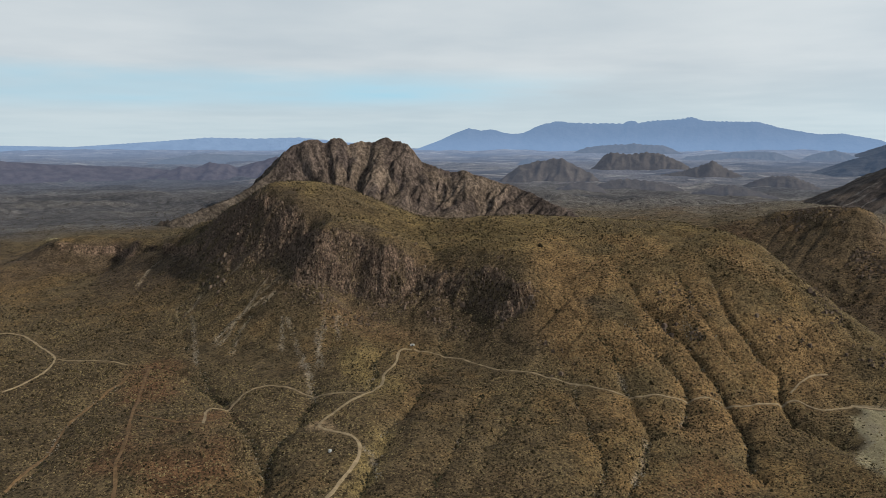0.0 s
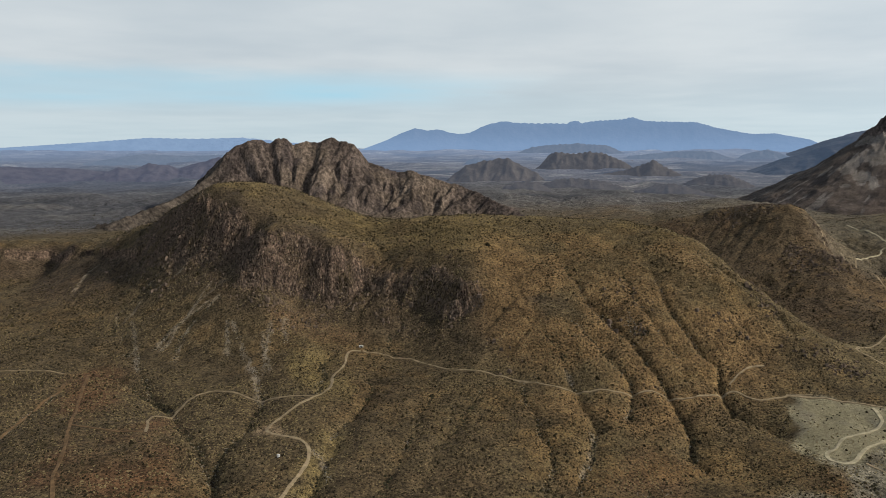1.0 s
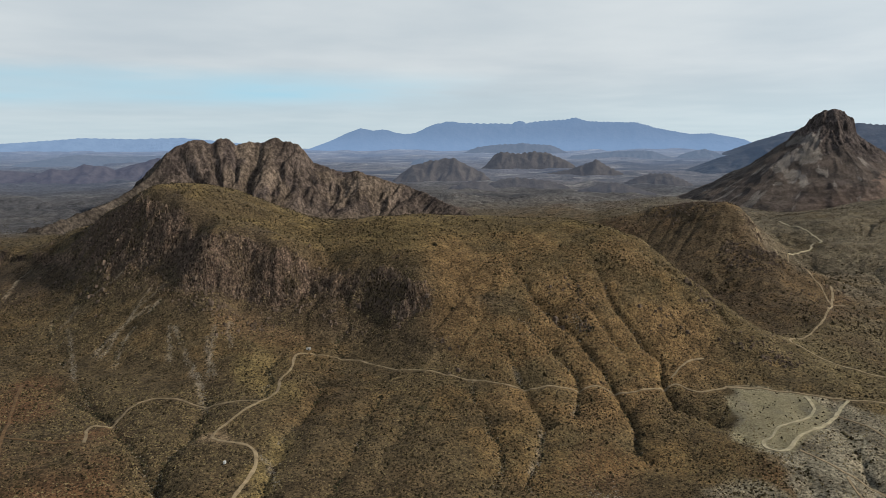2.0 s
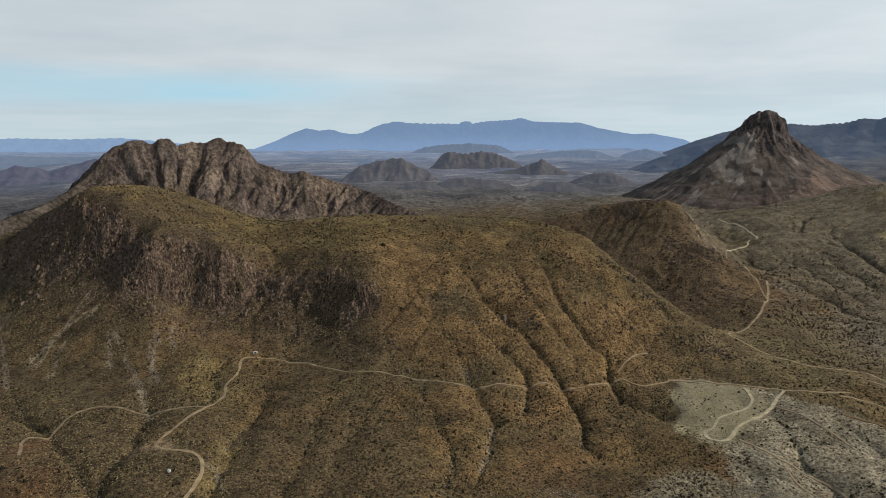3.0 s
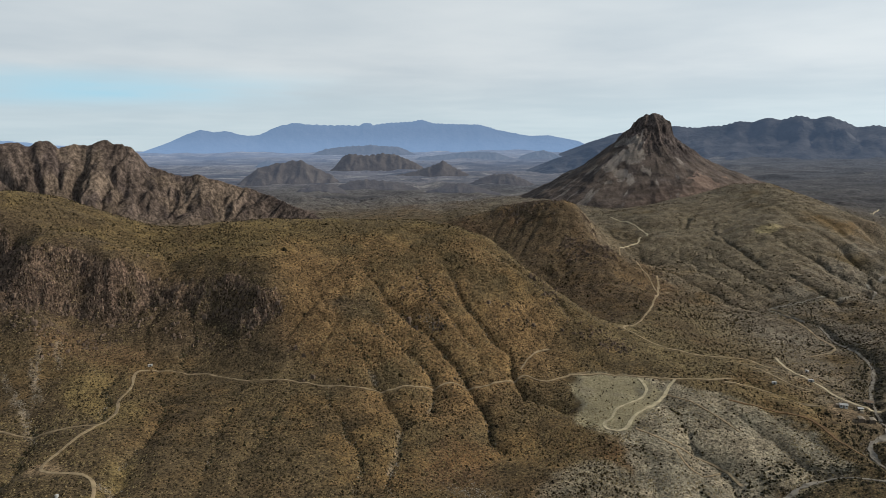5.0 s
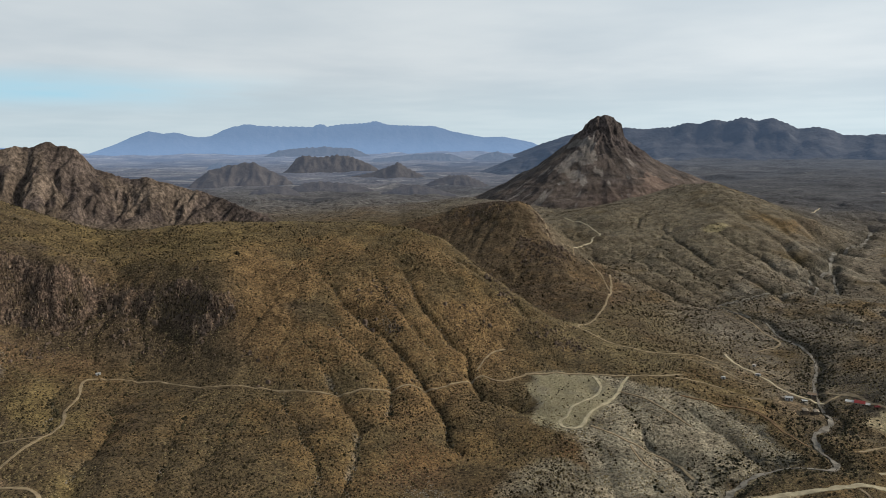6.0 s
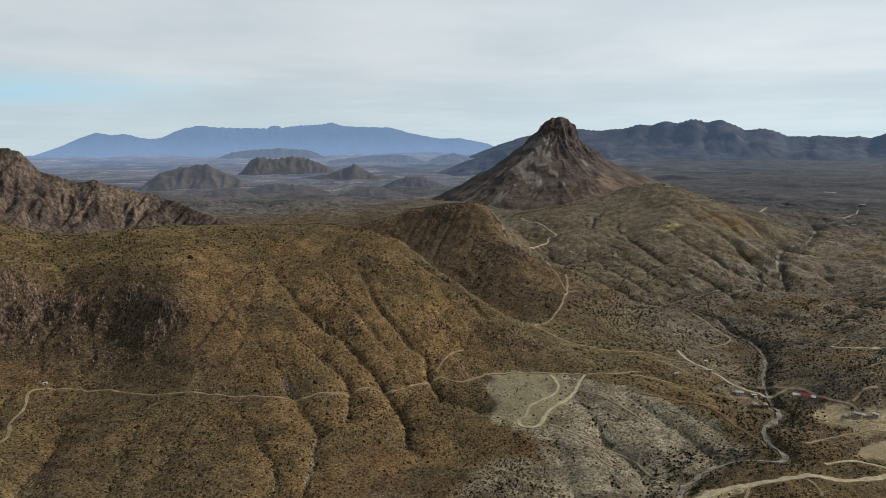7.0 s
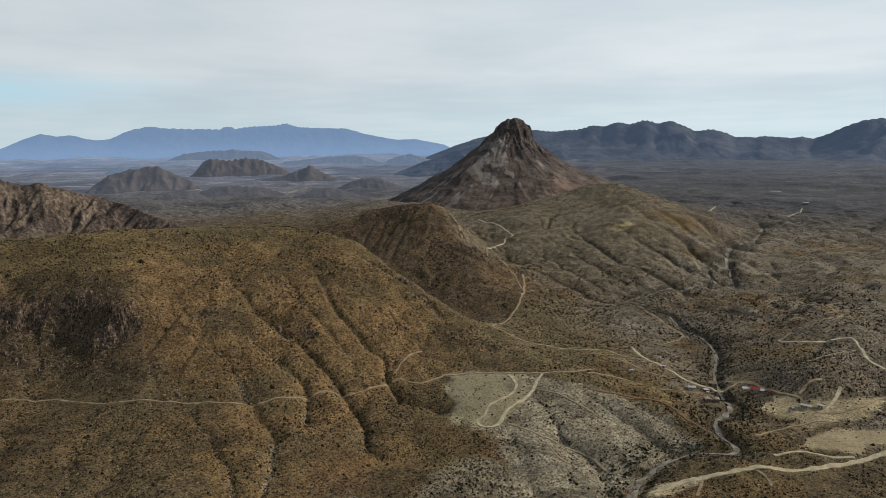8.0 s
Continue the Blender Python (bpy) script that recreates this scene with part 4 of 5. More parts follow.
def patch(name, x0, x1, y0, y1, step, fn, mat, wear=0.2, deepest=20.0):
    X, Y = np.meshgrid(np.arange(x0, x1 + step, step), np.arange(y0, y1 + step, step))
    Zv, soil = fn(X, Y)
    if wear:
        Zv = drain(Zv, step, 2, wear, deepest)[0]
    return new(name, grid_mesh(name, X, Y, Zv, mat, soil))


def rocky(x, y):
    wx, wy = fbm(x, y, 60, 3, 61) * 16, fbm(x, y, 60, 3, 62) * 16
    top, d, s = tent(x + wx * 0.5, y + wy * 0.5, ROCKY_CREST)
    floor_z = basin(x, y)
    rise = np.maximum(top - floor_z, 1)
    width = 60 + 1.15 * rise
    k = np.clip(d / width, 0, 1.3)
    prof = np.clip(1 - k, 0, 1) ** 1.3
    z = floor_z - 12 + (rise + 12) * prof
    crag = fade(0.05, 0.5, prof)
    # ribs run down from the crest
    rib = 0.85 * ridged(s * 1000 + 0.25 * d + 0.4 * wx, d * 0.2 + 0.5 * wy, 52, 5, 63) + 0.15 * ridged(x + 0.6 * wx, y + 0.6 * wy, 64, 5, 68) - 0.5
    z = z + crag * (rib * 36 * (0.06 + 0.94 * np.clip(k * 2.5, 0, 1)) + (ridged(s * 1500 + 0.5 * wx, d * 0.3, 13, 3, 66) - 0.5) * 9 * np.clip(k * 6, 0.5, 1) + (ridged(s * 1000 + 0.3 * wx, d * 0.15, 21, 3, 69) - 0.5) * 13 * np.clip(k * 4, 0.1, 1))
    n = fbm(x, y * 0.5, 40, 4, 64)
    c = np.zeros(x.shape + (3,)) + np.array((0.106, 0.081, 0.066))
    c = blend(c, (0.078, 0.060, 0.052), fade(0.1, 0.6, n))
    # tan rock patches; sunlight on the middle faces is painted in as more tan
    c = blend(c, (0.158, 0.120, 0.088), 0.7 * fade(0.1, 0.5, fbm(x, y, 60, 4, 67) + 0.35 * fade(-190, -40, x) * (1 - fade(60, 160, x))))
    c = blend(c, (0.112, 0.086, 0.062), 1 - fade(0.1, 0.3, prof))
    c = blend(c, (0.082, 0.066, 0.052), 1 - fade(-390, -320, x))
    return z, c


tagged(patch("rocky_mountain", -620, 480, 1180, 1790, 3.0, rocky, M_CRAG, 0.30, 24), "jagged bare brown rock mountain with steep ribs", "mountain")


def butte(x, y):
    """Heights, colours and the kind of surface (0 slope, 1 cap rock, 2 scree) of the conical butte."""
    cx, cy, cz = BUTTE_TOP
    dx, dy = x - cx, y - cy
    ang = np.arctan2(dy, dx)
    r = np.hypot(dx, dy)
    east = 0.5 + 0.5 * (dx * 0.8 - dy * 0.6) / (r + 1)  # 1 on the steep south-east side
    across = dx * 0.8 - dy * 0.6
    r = r * (1 - 0.07 * fade(50, 190, r) + 0.03 * np.sin(3 * ang + 0.6) + 0.03 * np.sin(5 * ang + 1.0))
    r = r + fbm(x, y, 40, 3, 71) * 4 * fade(20, 70, r) + fbm(x, y, 13, 3, 79) * 3.5 * (1 - fade(50, 80, r))
    gentle = np.interp(r, [0, 12, 26, 39, 46, 68, 90, 162, 235, 300, 380, 480, 620], [0, 1, 8, 20, 35, 52, 74, 129, 172, 203, 232, 258, 295])
    sheer = np.interp(r, [0, 11, 22, 30, 46, 54, 71, 109, 160, 218, 270, 345, 425, 620], [0, 1, 6, 16, 30, 52, 74, 103, 135, 161, 182, 215, 250, 295])
    drop = gentle + (sheer - gentle) * fade(0.15, 0.85, east)
    z = cz - drop
    # a notch parts the summit into a lower west knob and the top
    z -= 4 * np.exp(-((across + 5) / 6.0) ** 2) * (r < 40) + 4 * fade(0, 14, -(across + 7)) * (r < 40)
    rock = 1 - fade(62, 100, drop + 22 * fbm(x, y, 40, 3, 72) - 26 * fade(0.45, 0.85, east))
    flute = ridged(ang * 60, np.log(r + 12) * 18, 14, 3, 73) - 0.5
    z = z + rock * (flute * 9 * fade(14, 40, r) + (ridged(x, y, 12, 3, 77) - 0.5) * 6 * fade(10, 30, r)) + (1 - rock) * (flute * 6 * (1 - fade(240, 420, r)) + fbm(x, y, 20, 3, 75) * 1.2)
    streak = fbm(ang * 130, np.log(r + 30) * 22, 8, 4, 74)
    rough = fbm(x, y, 24, 4, 78)
    c = np.zeros(x.shape + (3,)) + np.array((0.112, 0.088, 0.072))
    c = blend(c, (0.078, 0.063, 0.055), fade(0.0, 0.5, fbm(x, y, 44, 4, 76) + 0.5 * streak))
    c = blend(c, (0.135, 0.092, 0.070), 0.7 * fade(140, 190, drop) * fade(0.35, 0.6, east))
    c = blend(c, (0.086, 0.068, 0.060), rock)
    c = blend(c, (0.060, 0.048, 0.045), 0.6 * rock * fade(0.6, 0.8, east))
    # pale scree below the west face, thin runnels, red fans round the foot
    front = 1 - fade(-40, 60, dx * 0.6 + dy * 0.8)
    pale = 1 - fade(0.82, 0.90, np.hypot((across + 44) / 38, (drop - 104) / 42) - 0.9 * rough - 0.35 * streak)
    runnel = fade(0.62, 0.70, streak + 0.25 * rough) * fade(70, 85, drop) * (1 - fade(190, 215, drop)) * (1 - fade(60, 90, across))
    red = 1 - fade(0.84, 0.92, np.hypot((across - 112) / 38, (drop - 180) / 34) - 0.8 * rough)
    fan = fade(-50, -30, across - 20 * streak) * (1 - fade(100, 125, across)) * fade(203, 208, drop + 16 * streak + 5 * rough) * (1 - fade(238, 243, drop + 10 * streak))
    scree = np.maximum(pale, 0.8 * runnel) * front
    c = blend(c, (0.225, 0.196, 0.170), 0.9 * scree)
    red = np.maximum(red, fan) * front
    c = blend(c, (0.200, 0.140, 0.108), 0.85 * red)
    c = blend(c, (0.110, 0.094, 0.058), fade(235, 250, drop + 10 * streak))
    return z, c, np.where(np.maximum(pale * front, red) > 0.5, 2, np.where(rock > 0.5, 1, 0))


def butte_parts(step=1.9):
    """The butte as slopes, cap rock and scree fields: pieces of one worn surface."""
    X, Y = np.meshgrid(np.arange(BUTTE_TOP[0] - 350, BUTTE_TOP[0] + 350, step), np.arange(BUTTE_TOP[1] - 380, BUTTE_TOP[1] + 320, step))
    Zv, soil, sort = butte(X, Y)
    Zv = drain(Zv, step, 2, 0.10, 6)[0]
    thing = new("conical_butte")
    thing.matrix_world = pose(BUTTE_TOP[0], BUTTE_TOP[1], 0)
    tagged(thing, "steep conical butte of dark rock with pale scree streaks", "mountain")
    idx = np.arange(X.size).reshape(X.shape)
    quads = np.stack([idx[:-1, :-1], idx[:-1, 1:], idx[1:, 1:], idx[1:, :-1]], -1).reshape(-1, 4)
    kind = sort[:-1, :-1].ravel()
    co = np.stack([X - BUTTE_TOP[0], Y - BUTTE_TOP[1], Zv], -1).reshape(-1, 3)
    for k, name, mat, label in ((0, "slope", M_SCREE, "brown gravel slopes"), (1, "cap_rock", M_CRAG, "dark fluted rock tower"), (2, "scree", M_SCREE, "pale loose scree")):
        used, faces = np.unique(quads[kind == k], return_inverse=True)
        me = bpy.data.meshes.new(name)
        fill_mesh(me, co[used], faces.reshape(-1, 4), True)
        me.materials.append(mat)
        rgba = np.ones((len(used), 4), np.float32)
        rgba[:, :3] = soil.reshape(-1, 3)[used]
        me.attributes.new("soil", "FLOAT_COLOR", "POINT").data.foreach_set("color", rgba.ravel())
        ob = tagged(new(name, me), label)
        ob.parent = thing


butte_parts()


# ---- far hills and ranges ----
def far_range(name, crest, foot, step, mat, label, power=1.2, rib=0.25, seed=80, wear=0.25, teeth=0.035):
    pts = np.array(crest, float)

    def fn(x, y):
        top, d, s = tent(x, y, crest)
        floor_z = basin(x, y) - 10
        rise = np.maximum(top - floor_z, 4)
        k = np.clip(d / foot, 0, 1)
        prof = (1 - k) ** power
        z = floor_z - 20 + (rise + 20) * prof
        z = z + rise * rib * (ridged(x, y, foot * 0.4, 5, seed) - 0.55) * np.clip(k * 6, 0, 1) * (1 - k)
        z = z + rise * teeth * fbm(x, y, foot * 0.12, 3, seed + 3)
        return z, None
    return tagged(patch(name, pts[:, 0].min() - foot, pts[:, 0].max() + foot, pts[:, 1].min() - foot, pts[:, 1].max() + foot, step, fn, mat, wear, 60), label, "mountain range", "", "structure")


# each far rock colour carries a haze colour painted on as emission
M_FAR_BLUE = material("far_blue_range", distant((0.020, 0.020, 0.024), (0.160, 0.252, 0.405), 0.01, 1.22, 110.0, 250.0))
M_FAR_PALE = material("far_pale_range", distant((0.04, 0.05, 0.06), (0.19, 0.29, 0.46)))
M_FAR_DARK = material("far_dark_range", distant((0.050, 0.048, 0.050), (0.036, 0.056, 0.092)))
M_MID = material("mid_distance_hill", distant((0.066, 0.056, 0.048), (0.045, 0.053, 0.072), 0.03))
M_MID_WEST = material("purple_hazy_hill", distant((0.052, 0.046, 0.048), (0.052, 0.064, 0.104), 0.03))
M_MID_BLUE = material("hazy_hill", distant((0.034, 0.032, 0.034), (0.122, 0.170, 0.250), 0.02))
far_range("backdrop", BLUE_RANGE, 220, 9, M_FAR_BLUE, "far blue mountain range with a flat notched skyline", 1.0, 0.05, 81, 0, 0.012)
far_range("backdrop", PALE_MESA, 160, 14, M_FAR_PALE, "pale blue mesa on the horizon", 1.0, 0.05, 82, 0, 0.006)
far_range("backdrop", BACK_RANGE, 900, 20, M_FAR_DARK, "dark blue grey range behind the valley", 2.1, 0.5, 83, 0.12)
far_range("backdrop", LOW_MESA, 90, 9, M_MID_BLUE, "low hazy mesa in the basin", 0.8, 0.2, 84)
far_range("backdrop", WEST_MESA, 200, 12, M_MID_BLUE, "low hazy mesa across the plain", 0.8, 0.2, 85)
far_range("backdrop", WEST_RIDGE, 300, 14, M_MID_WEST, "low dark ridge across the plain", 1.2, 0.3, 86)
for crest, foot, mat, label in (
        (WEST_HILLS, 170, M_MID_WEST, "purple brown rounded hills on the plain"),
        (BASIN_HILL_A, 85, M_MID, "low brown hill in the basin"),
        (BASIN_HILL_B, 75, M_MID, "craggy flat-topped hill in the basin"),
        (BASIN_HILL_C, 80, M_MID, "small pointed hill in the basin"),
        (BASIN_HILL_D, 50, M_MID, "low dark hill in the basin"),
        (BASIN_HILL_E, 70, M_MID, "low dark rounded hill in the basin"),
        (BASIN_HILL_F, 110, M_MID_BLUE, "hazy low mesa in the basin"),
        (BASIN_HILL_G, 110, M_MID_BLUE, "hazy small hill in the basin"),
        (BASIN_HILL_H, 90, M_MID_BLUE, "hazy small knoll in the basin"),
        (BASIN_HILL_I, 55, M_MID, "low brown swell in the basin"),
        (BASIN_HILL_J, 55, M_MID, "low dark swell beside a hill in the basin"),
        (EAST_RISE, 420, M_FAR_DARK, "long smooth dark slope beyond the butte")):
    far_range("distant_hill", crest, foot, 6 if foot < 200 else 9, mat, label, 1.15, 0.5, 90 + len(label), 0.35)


# ---- distant plain: a backdrop on the ground beyond the butte, haze painted as emission ----
fa, fr = np.radians(np.arange(-62, 92, 0.45)), np.concatenate([np.arange(1850, 3000, 14), np.arange(3000, 4880, 26)])
FAA, FRR = np.meshgrid(fa, fr)
PX, PY = FRR * np.sin(FAA), FRR * np.cos(FAA)
PZ = height(PX, PY) + 2.0 * fade(1850, 1950, FRR) - 0.5 + fade(1900, 2300, FRR) * (np.maximum(ridged(PX, PY, 260, 4, 402) - 0.45, 0) * 26 + fbm(PX, PY, 60, 3, 403))
gone = np.zeros(PX.shape)
me = grid_mesh("backdrop", PX, PY, PZ, M_FAR_SOIL, soil_and_shade(PX, PY, PZ, gone, gone))
# painted haze: emission grows with distance and is stronger in the west
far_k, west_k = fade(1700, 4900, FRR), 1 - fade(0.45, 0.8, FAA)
HAZE_GLOW = (far_k * (0.4 + 0.6 * west_k))[..., None] * np.array((0.090, 0.126, 0.190)) + (fade(3000, 4900, FRR) * west_k)[..., None] * np.array((0.030, 0.050, 0.085)) + (fade(1850, 2500, FRR) * west_k)[..., None] * np.array((0.012, 0.020, 0.040))
haze_glow = me.attributes.new("haze_glow", "FLOAT_COLOR", "POINT")
haze_glow.data.foreach_set("color", np.concatenate([HAZE_GLOW, np.ones(HAZE_GLOW.shape[:2] + (1,))], -1).astype(np.float32).ravel())
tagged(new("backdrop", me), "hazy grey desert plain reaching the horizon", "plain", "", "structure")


# ---- tracks and wash beds, laid on the ground ----
def ribbon(name, line, width, mat, label, category, seed, lift=0.3, ragged=0.45):
    pts = np.array(line, float)
    for _ in range(2):  # round off the corners
        a, b = pts[:-1] * 0.75 + pts[1:] * 0.25, pts[:-1] * 0.25 + pts[1:] * 0.75
        pts = np.concatenate([pts[:1], np.stack([a, b], 1).reshape(-1, 2), pts[-1:]])
    seg = np.hypot(*(pts[1:] - pts[:-1]).T)
    s = np.concatenate([[0], np.cumsum(seg)])
    t = np.arange(0, s[-1], 1.6)
    px, py = np.interp(t, s, pts[:, 0]), np.interp(t, s, pts[:, 1])
    px, py = px + fbm(t, t * 0 + seed, 28, 3, seed) * 0.9, py + fbm(t, t * 0 - seed, 28, 3, seed + 1) * 0.9
    tx, ty = np.gradient(px), np.gradient(py)
    ln = np.hypot(tx, ty)
    nx, ny = -ty / ln, tx / ln
    rows = []
    for k, side in enumerate((-1.15, -1, -0.4, 0.4, 1, 1.15)):
        w = width / 2 * side * (1 + ragged * fbm(t, t * 0 + 9 * side, 7, 3, seed + 5))
        X, Y = px + nx * w, py + ny * w
        rows.append((X, Y, height(X, Y) + (lift if abs(side) <= 1 else -0.35)))
    X, Y, Zv = (np.stack([r[i] for r in rows], 0) for i in range(3))
    return tagged(new(name, grid_mesh(name, X, Y, Zv, mat, None, False)), label, category, "", "structure")


for i, (width, line) in enumerate(TRACKS):
    if width < 2.4 and width >= 1.9:
        ribbon("road", line, 0.72 * width, M_TRAIL, "narrow dusty brown track across the slope", "dirt track", 100 + i)
    elif width < 1.9:
        ribbon("road", line, width, M_FAINT, "faint worn path over brown gravel", "path", 100 + i)
    elif width >= 3.0:
        ribbon("road", line, 0.7 * width, M_BRIGHT, "chalky pale dirt track scraped into bare ground", "dirt track", 100 + i)
    else:
        ribbon("road", line, 0.7 * width, M_TRACK, "pale unpaved dirt track across the desert", "dirt track", 100 + i)
for i, (width, line) in enumerate(WASHES):
    ribbon("wash", line, 0.75 * width, M_SAND, "dry gravel stream bed in the valley", "stream bed", 200 + i, 0.5, 0.9)


# ---- loose growth and rubble: clumps past counting ----
def scatter(count, seed, x0, x1, y0, y1, keep):
    rng = np.random.default_rng(seed)
    x, y = rng.uniform(x0, x1, count), rng.uniform(y0, y1, count)
    k = rng.uniform(0, 1, count) < keep(x, y)
    return x[k], y[k], rng


def loose(name, x, y, form, tri, spread, size, tall, rng, mat, label, category, sink=0.1):
    """Many small ragged pieces of one form, each turned and distorted, as one mesh."""
    n, k = len(x), len(form)
    z = height(x, y)
    ang = rng.uniform(0, 2 * np.pi, n)
    co = np.array(form, float)[None] * (1 + rng.uniform(-spread, spread, (n, k, 3))) + rng.uniform(-spread, spread, (n, k, 3)) * 0.25
    ca, sa = np.cos(ang)[:, None], np.sin(ang)[:, None]
    X = (co[..., 0] * ca - co[..., 1] * sa) * size[:, None] + x[:, None]
    Y = (co[..., 0] * sa + co[..., 1] * ca) * size[:, None] + y[:, None]
    Zv = co[..., 2] * (size * tall)[:, None] + z[:, None] - sink * size[:, None]
    faces = (np.array(tri)[None] + k * np.arange(n)[:, None, None]).reshape(-1, len(tri[0]))
    me = bpy.data.meshes.new(name)
    fill_mesh(me, np.stack([X, Y, Zv], -1).reshape(-1, 3), faces)
    me.materials.append(mat)
    return tagged(new(name, me), label, category, "", "stuff")


BUSH = [(1, 0, 0.0), (0.1, 1, 0.1), (-1, -0.1, 0.0), (0, -1, 0.1), (0.15, 0.1, 1.0)]
BUSH_TRI = [(0, 1, 4), (1, 2, 4), (2, 3, 4), (3, 0, 4)]
BIG = [(1, 0, 0.3), (0.3, 0.95, 0.35), (-0.8, 0.6, 0.3), (-0.8, -0.6, 0.35), (0.3, -0.95, 0.3), (0.4, 0.1, 1.0), (-0.35, 0.2, 0.9), (0, 0, -0.1)]
BIG_TRI = [(0, 1, 5), (1, 2, 6), (2, 3, 6), (3, 4, 5), (4, 0, 5), (1, 6, 5), (3, 5, 6), (1, 0, 7), (2, 1, 7), (3, 2, 7), (4, 3, 7), (0, 4, 7)]
ROCK = [(-0.5, -0.5, 0), (0.5, -0.5, 0), (0.5, 0.5, 0), (-0.5, 0.5, 0), (-0.35, -0.35, 1), (0.35, -0.35, 0.9), (0.35, 0.35, 1.05), (-0.35, 0.35, 0.95)]
ROCK_TRI = [(0, 1, 5, 4), (1, 2, 6, 5), (2, 3, 7, 6), (3, 0, 4, 7), (4, 5, 6, 7)]


def clear_of_roads(x, y, d):
    for width, line in TRACKS:
        pts = np.array(line)
        box = (x > pts[:, 0].min() - 8) & (x < pts[:, 0].max() + 8) & (y > pts[:, 1].min() - 8) & (y < pts[:, 1].max() + 8)
        dd = np.full(x.shape, 99.0)
        dd[box] = line_distance(x[box], y[box], line)[0]
        d = np.where(dd < width * 0.5 + 1.0, 0, d)
    for width, line in PADS:
        dd, _ = line_distance(x, y, line)
        d = np.where(dd < width, 0.03 * d, d)
    bare = np.maximum.reduce([within(x, y, GRADED_PAD, 2), within(x, y, SAND_LOBE, 2), 0.85 * within(x, y, YARD, 3)])
    bare = np.maximum(bare, 0.6 * within(x, y, TUFF, 3))
    return d * (1 - 0.97 * bare)


def near_wash(x, y):
    best = np.full(x.shape, 1e9)
    for width, line in WASHES:
        best = np.minimum(best, line_distance(x, y, line)[0] / width)
    return best


def bush_density(x, y):
    d = 0.55 + 0.5 * fbm(x, y, 40, 4, 301) + 0.35 * fade(300, 3000, sample(xs, ys, FLOW, x, y))
    r = np.hypot(x, y)
    d = d * (1 - 0.55 * within(x, y, BADLANDS, 6))
    return np.clip(clear_of_roads(x, y, d), 0, 1) * (r > 310) * (1 - fade(500, 1080, r)) * (y > -0.1 * np.abs(x))


bx, by, rng = scatter(520000, 7, -480, 950, 130, 1060, bush_density)
loose("shrubs", bx, by, BUSH, BUSH_TRI, 0.4, (0.18 + rng.gamma(2.0, 0.155, len(bx))) * (1 + 0.45 * fade(500, 950, np.hypot(bx, by))), 1.1, rng, M_SHRUB, "scattered dark olive desert shrubs on gravel", "shrubs")


def far_bush_density(x, y):
    d = 0.55 + 0.6 * fbm(x, y, 70, 4, 303) + 0.3 * fade(0.2, 0.5, fbm(x, y, 18, 3, 305))
    r = np.hypot(x, y)
    return np.clip(clear_of_roads(x, y, d), 0, 1) * fade(700, 1000, r) * (1 - fade(1450, 1750, r)) * (y > 250)


ox, oy, rng = scatter(170000, 9, -950, 1600, 250, 1500, far_bush_density)
loose("shrubs", ox, oy, BUSH, BUSH_TRI, 0.4, 0.35 + rng.gamma(2.0, 0.17, len(ox)), 1.0, rng, M_SHRUB, "scattered dark shrubs on the slopes across the valley", "shrubs")


def tuft_density(x, y):
    d = 0.4 + 0.8 * fbm(x, y, 60, 4, 331)
    r = np.hypot(x, y)
    return np.clip(clear_of_roads(x, y, d), 0, 1) * (r > 310) * (1 - 0.8 * fade(600, 950, r))


tx, ty, rng = scatter(260000, 17, -480, 800, 130, 980, tuft_density)
loose("grass_tufts", tx, ty, BUSH, BUSH_TRI, 0.45, rng.uniform(0.3, 0.8, len(tx)), 0.8, rng, M_TUFT, "dry straw-coloured grass tufts between the shrubs", "grass")


def gully_distance(x, y):
    wx, wy = fbm(x, y, 22, 3, 5) * 3, fbm(x, y, 26, 3, 9) * 3
    best = np.full(x.shape, 99.0)
    for depth, width, line in GULLIES:
        pts = np.array(line)
        box = (x > pts[:, 0].min() - 9) & (x < pts[:, 0].max() + 9) & (y > pts[:, 1].min() - 9) & (y < pts[:, 1].max() + 9)
        best[box] = np.minimum(best[box], line_distance(x[box] + wx[box], y[box] + wy[box], line)[0])
    return best


MESQUITE = [(472, 375, 9, 16), (448, 322, 6, 9), (461, 282, 5, 8), (490, 412, 9, 14)]  # groves: place and reach


def thicket_density(x, y):
    d = 1 - fade(1.5, 6.0, near_wash(x, y) + 0.9 * fbm(x, y, 30, 3, 341))
    d = np.maximum(d, 0.5 * fade(9000, 30000, sample(xs, ys, FLOW, x, y)))
    d = np.maximum(d, 0.95 * (1 - fade(1.0, 3.2, gully_distance(x, y))) * fade(-0.5, 0.2, fbm(x, y, 24, 3, 343)))
    d = np.maximum(d, 0.9 * (1 - fade(0.6, 1.1, np.hypot((x - 206) / 8, (y - 541) / 9) + 0.4 * fbm(x, y, 7, 3, 344))))
    for cx0, cy0, rx0, ry0 in MESQUITE:
        d = np.maximum(d, 0.9 * (1 - fade(0.6, 1.1, np.hypot((x - cx0) / rx0, (y - cy0) / ry0) + 0.4 * fbm(x, y, 9, 3, 345))))
    bed = near_wash(x, y) < 1.0
    return np.clip(clear_of_roads(x, y, d), 0, 1) * ~bed


hx, hy, rng = scatter(150000, 27, -300, 1300, 150, 900, lambda x, y: thicket_density(x, y) * (np.hypot(x, y) > 320) * (1 - 0.6 * fade(650, 850, np.hypot(x, y))))
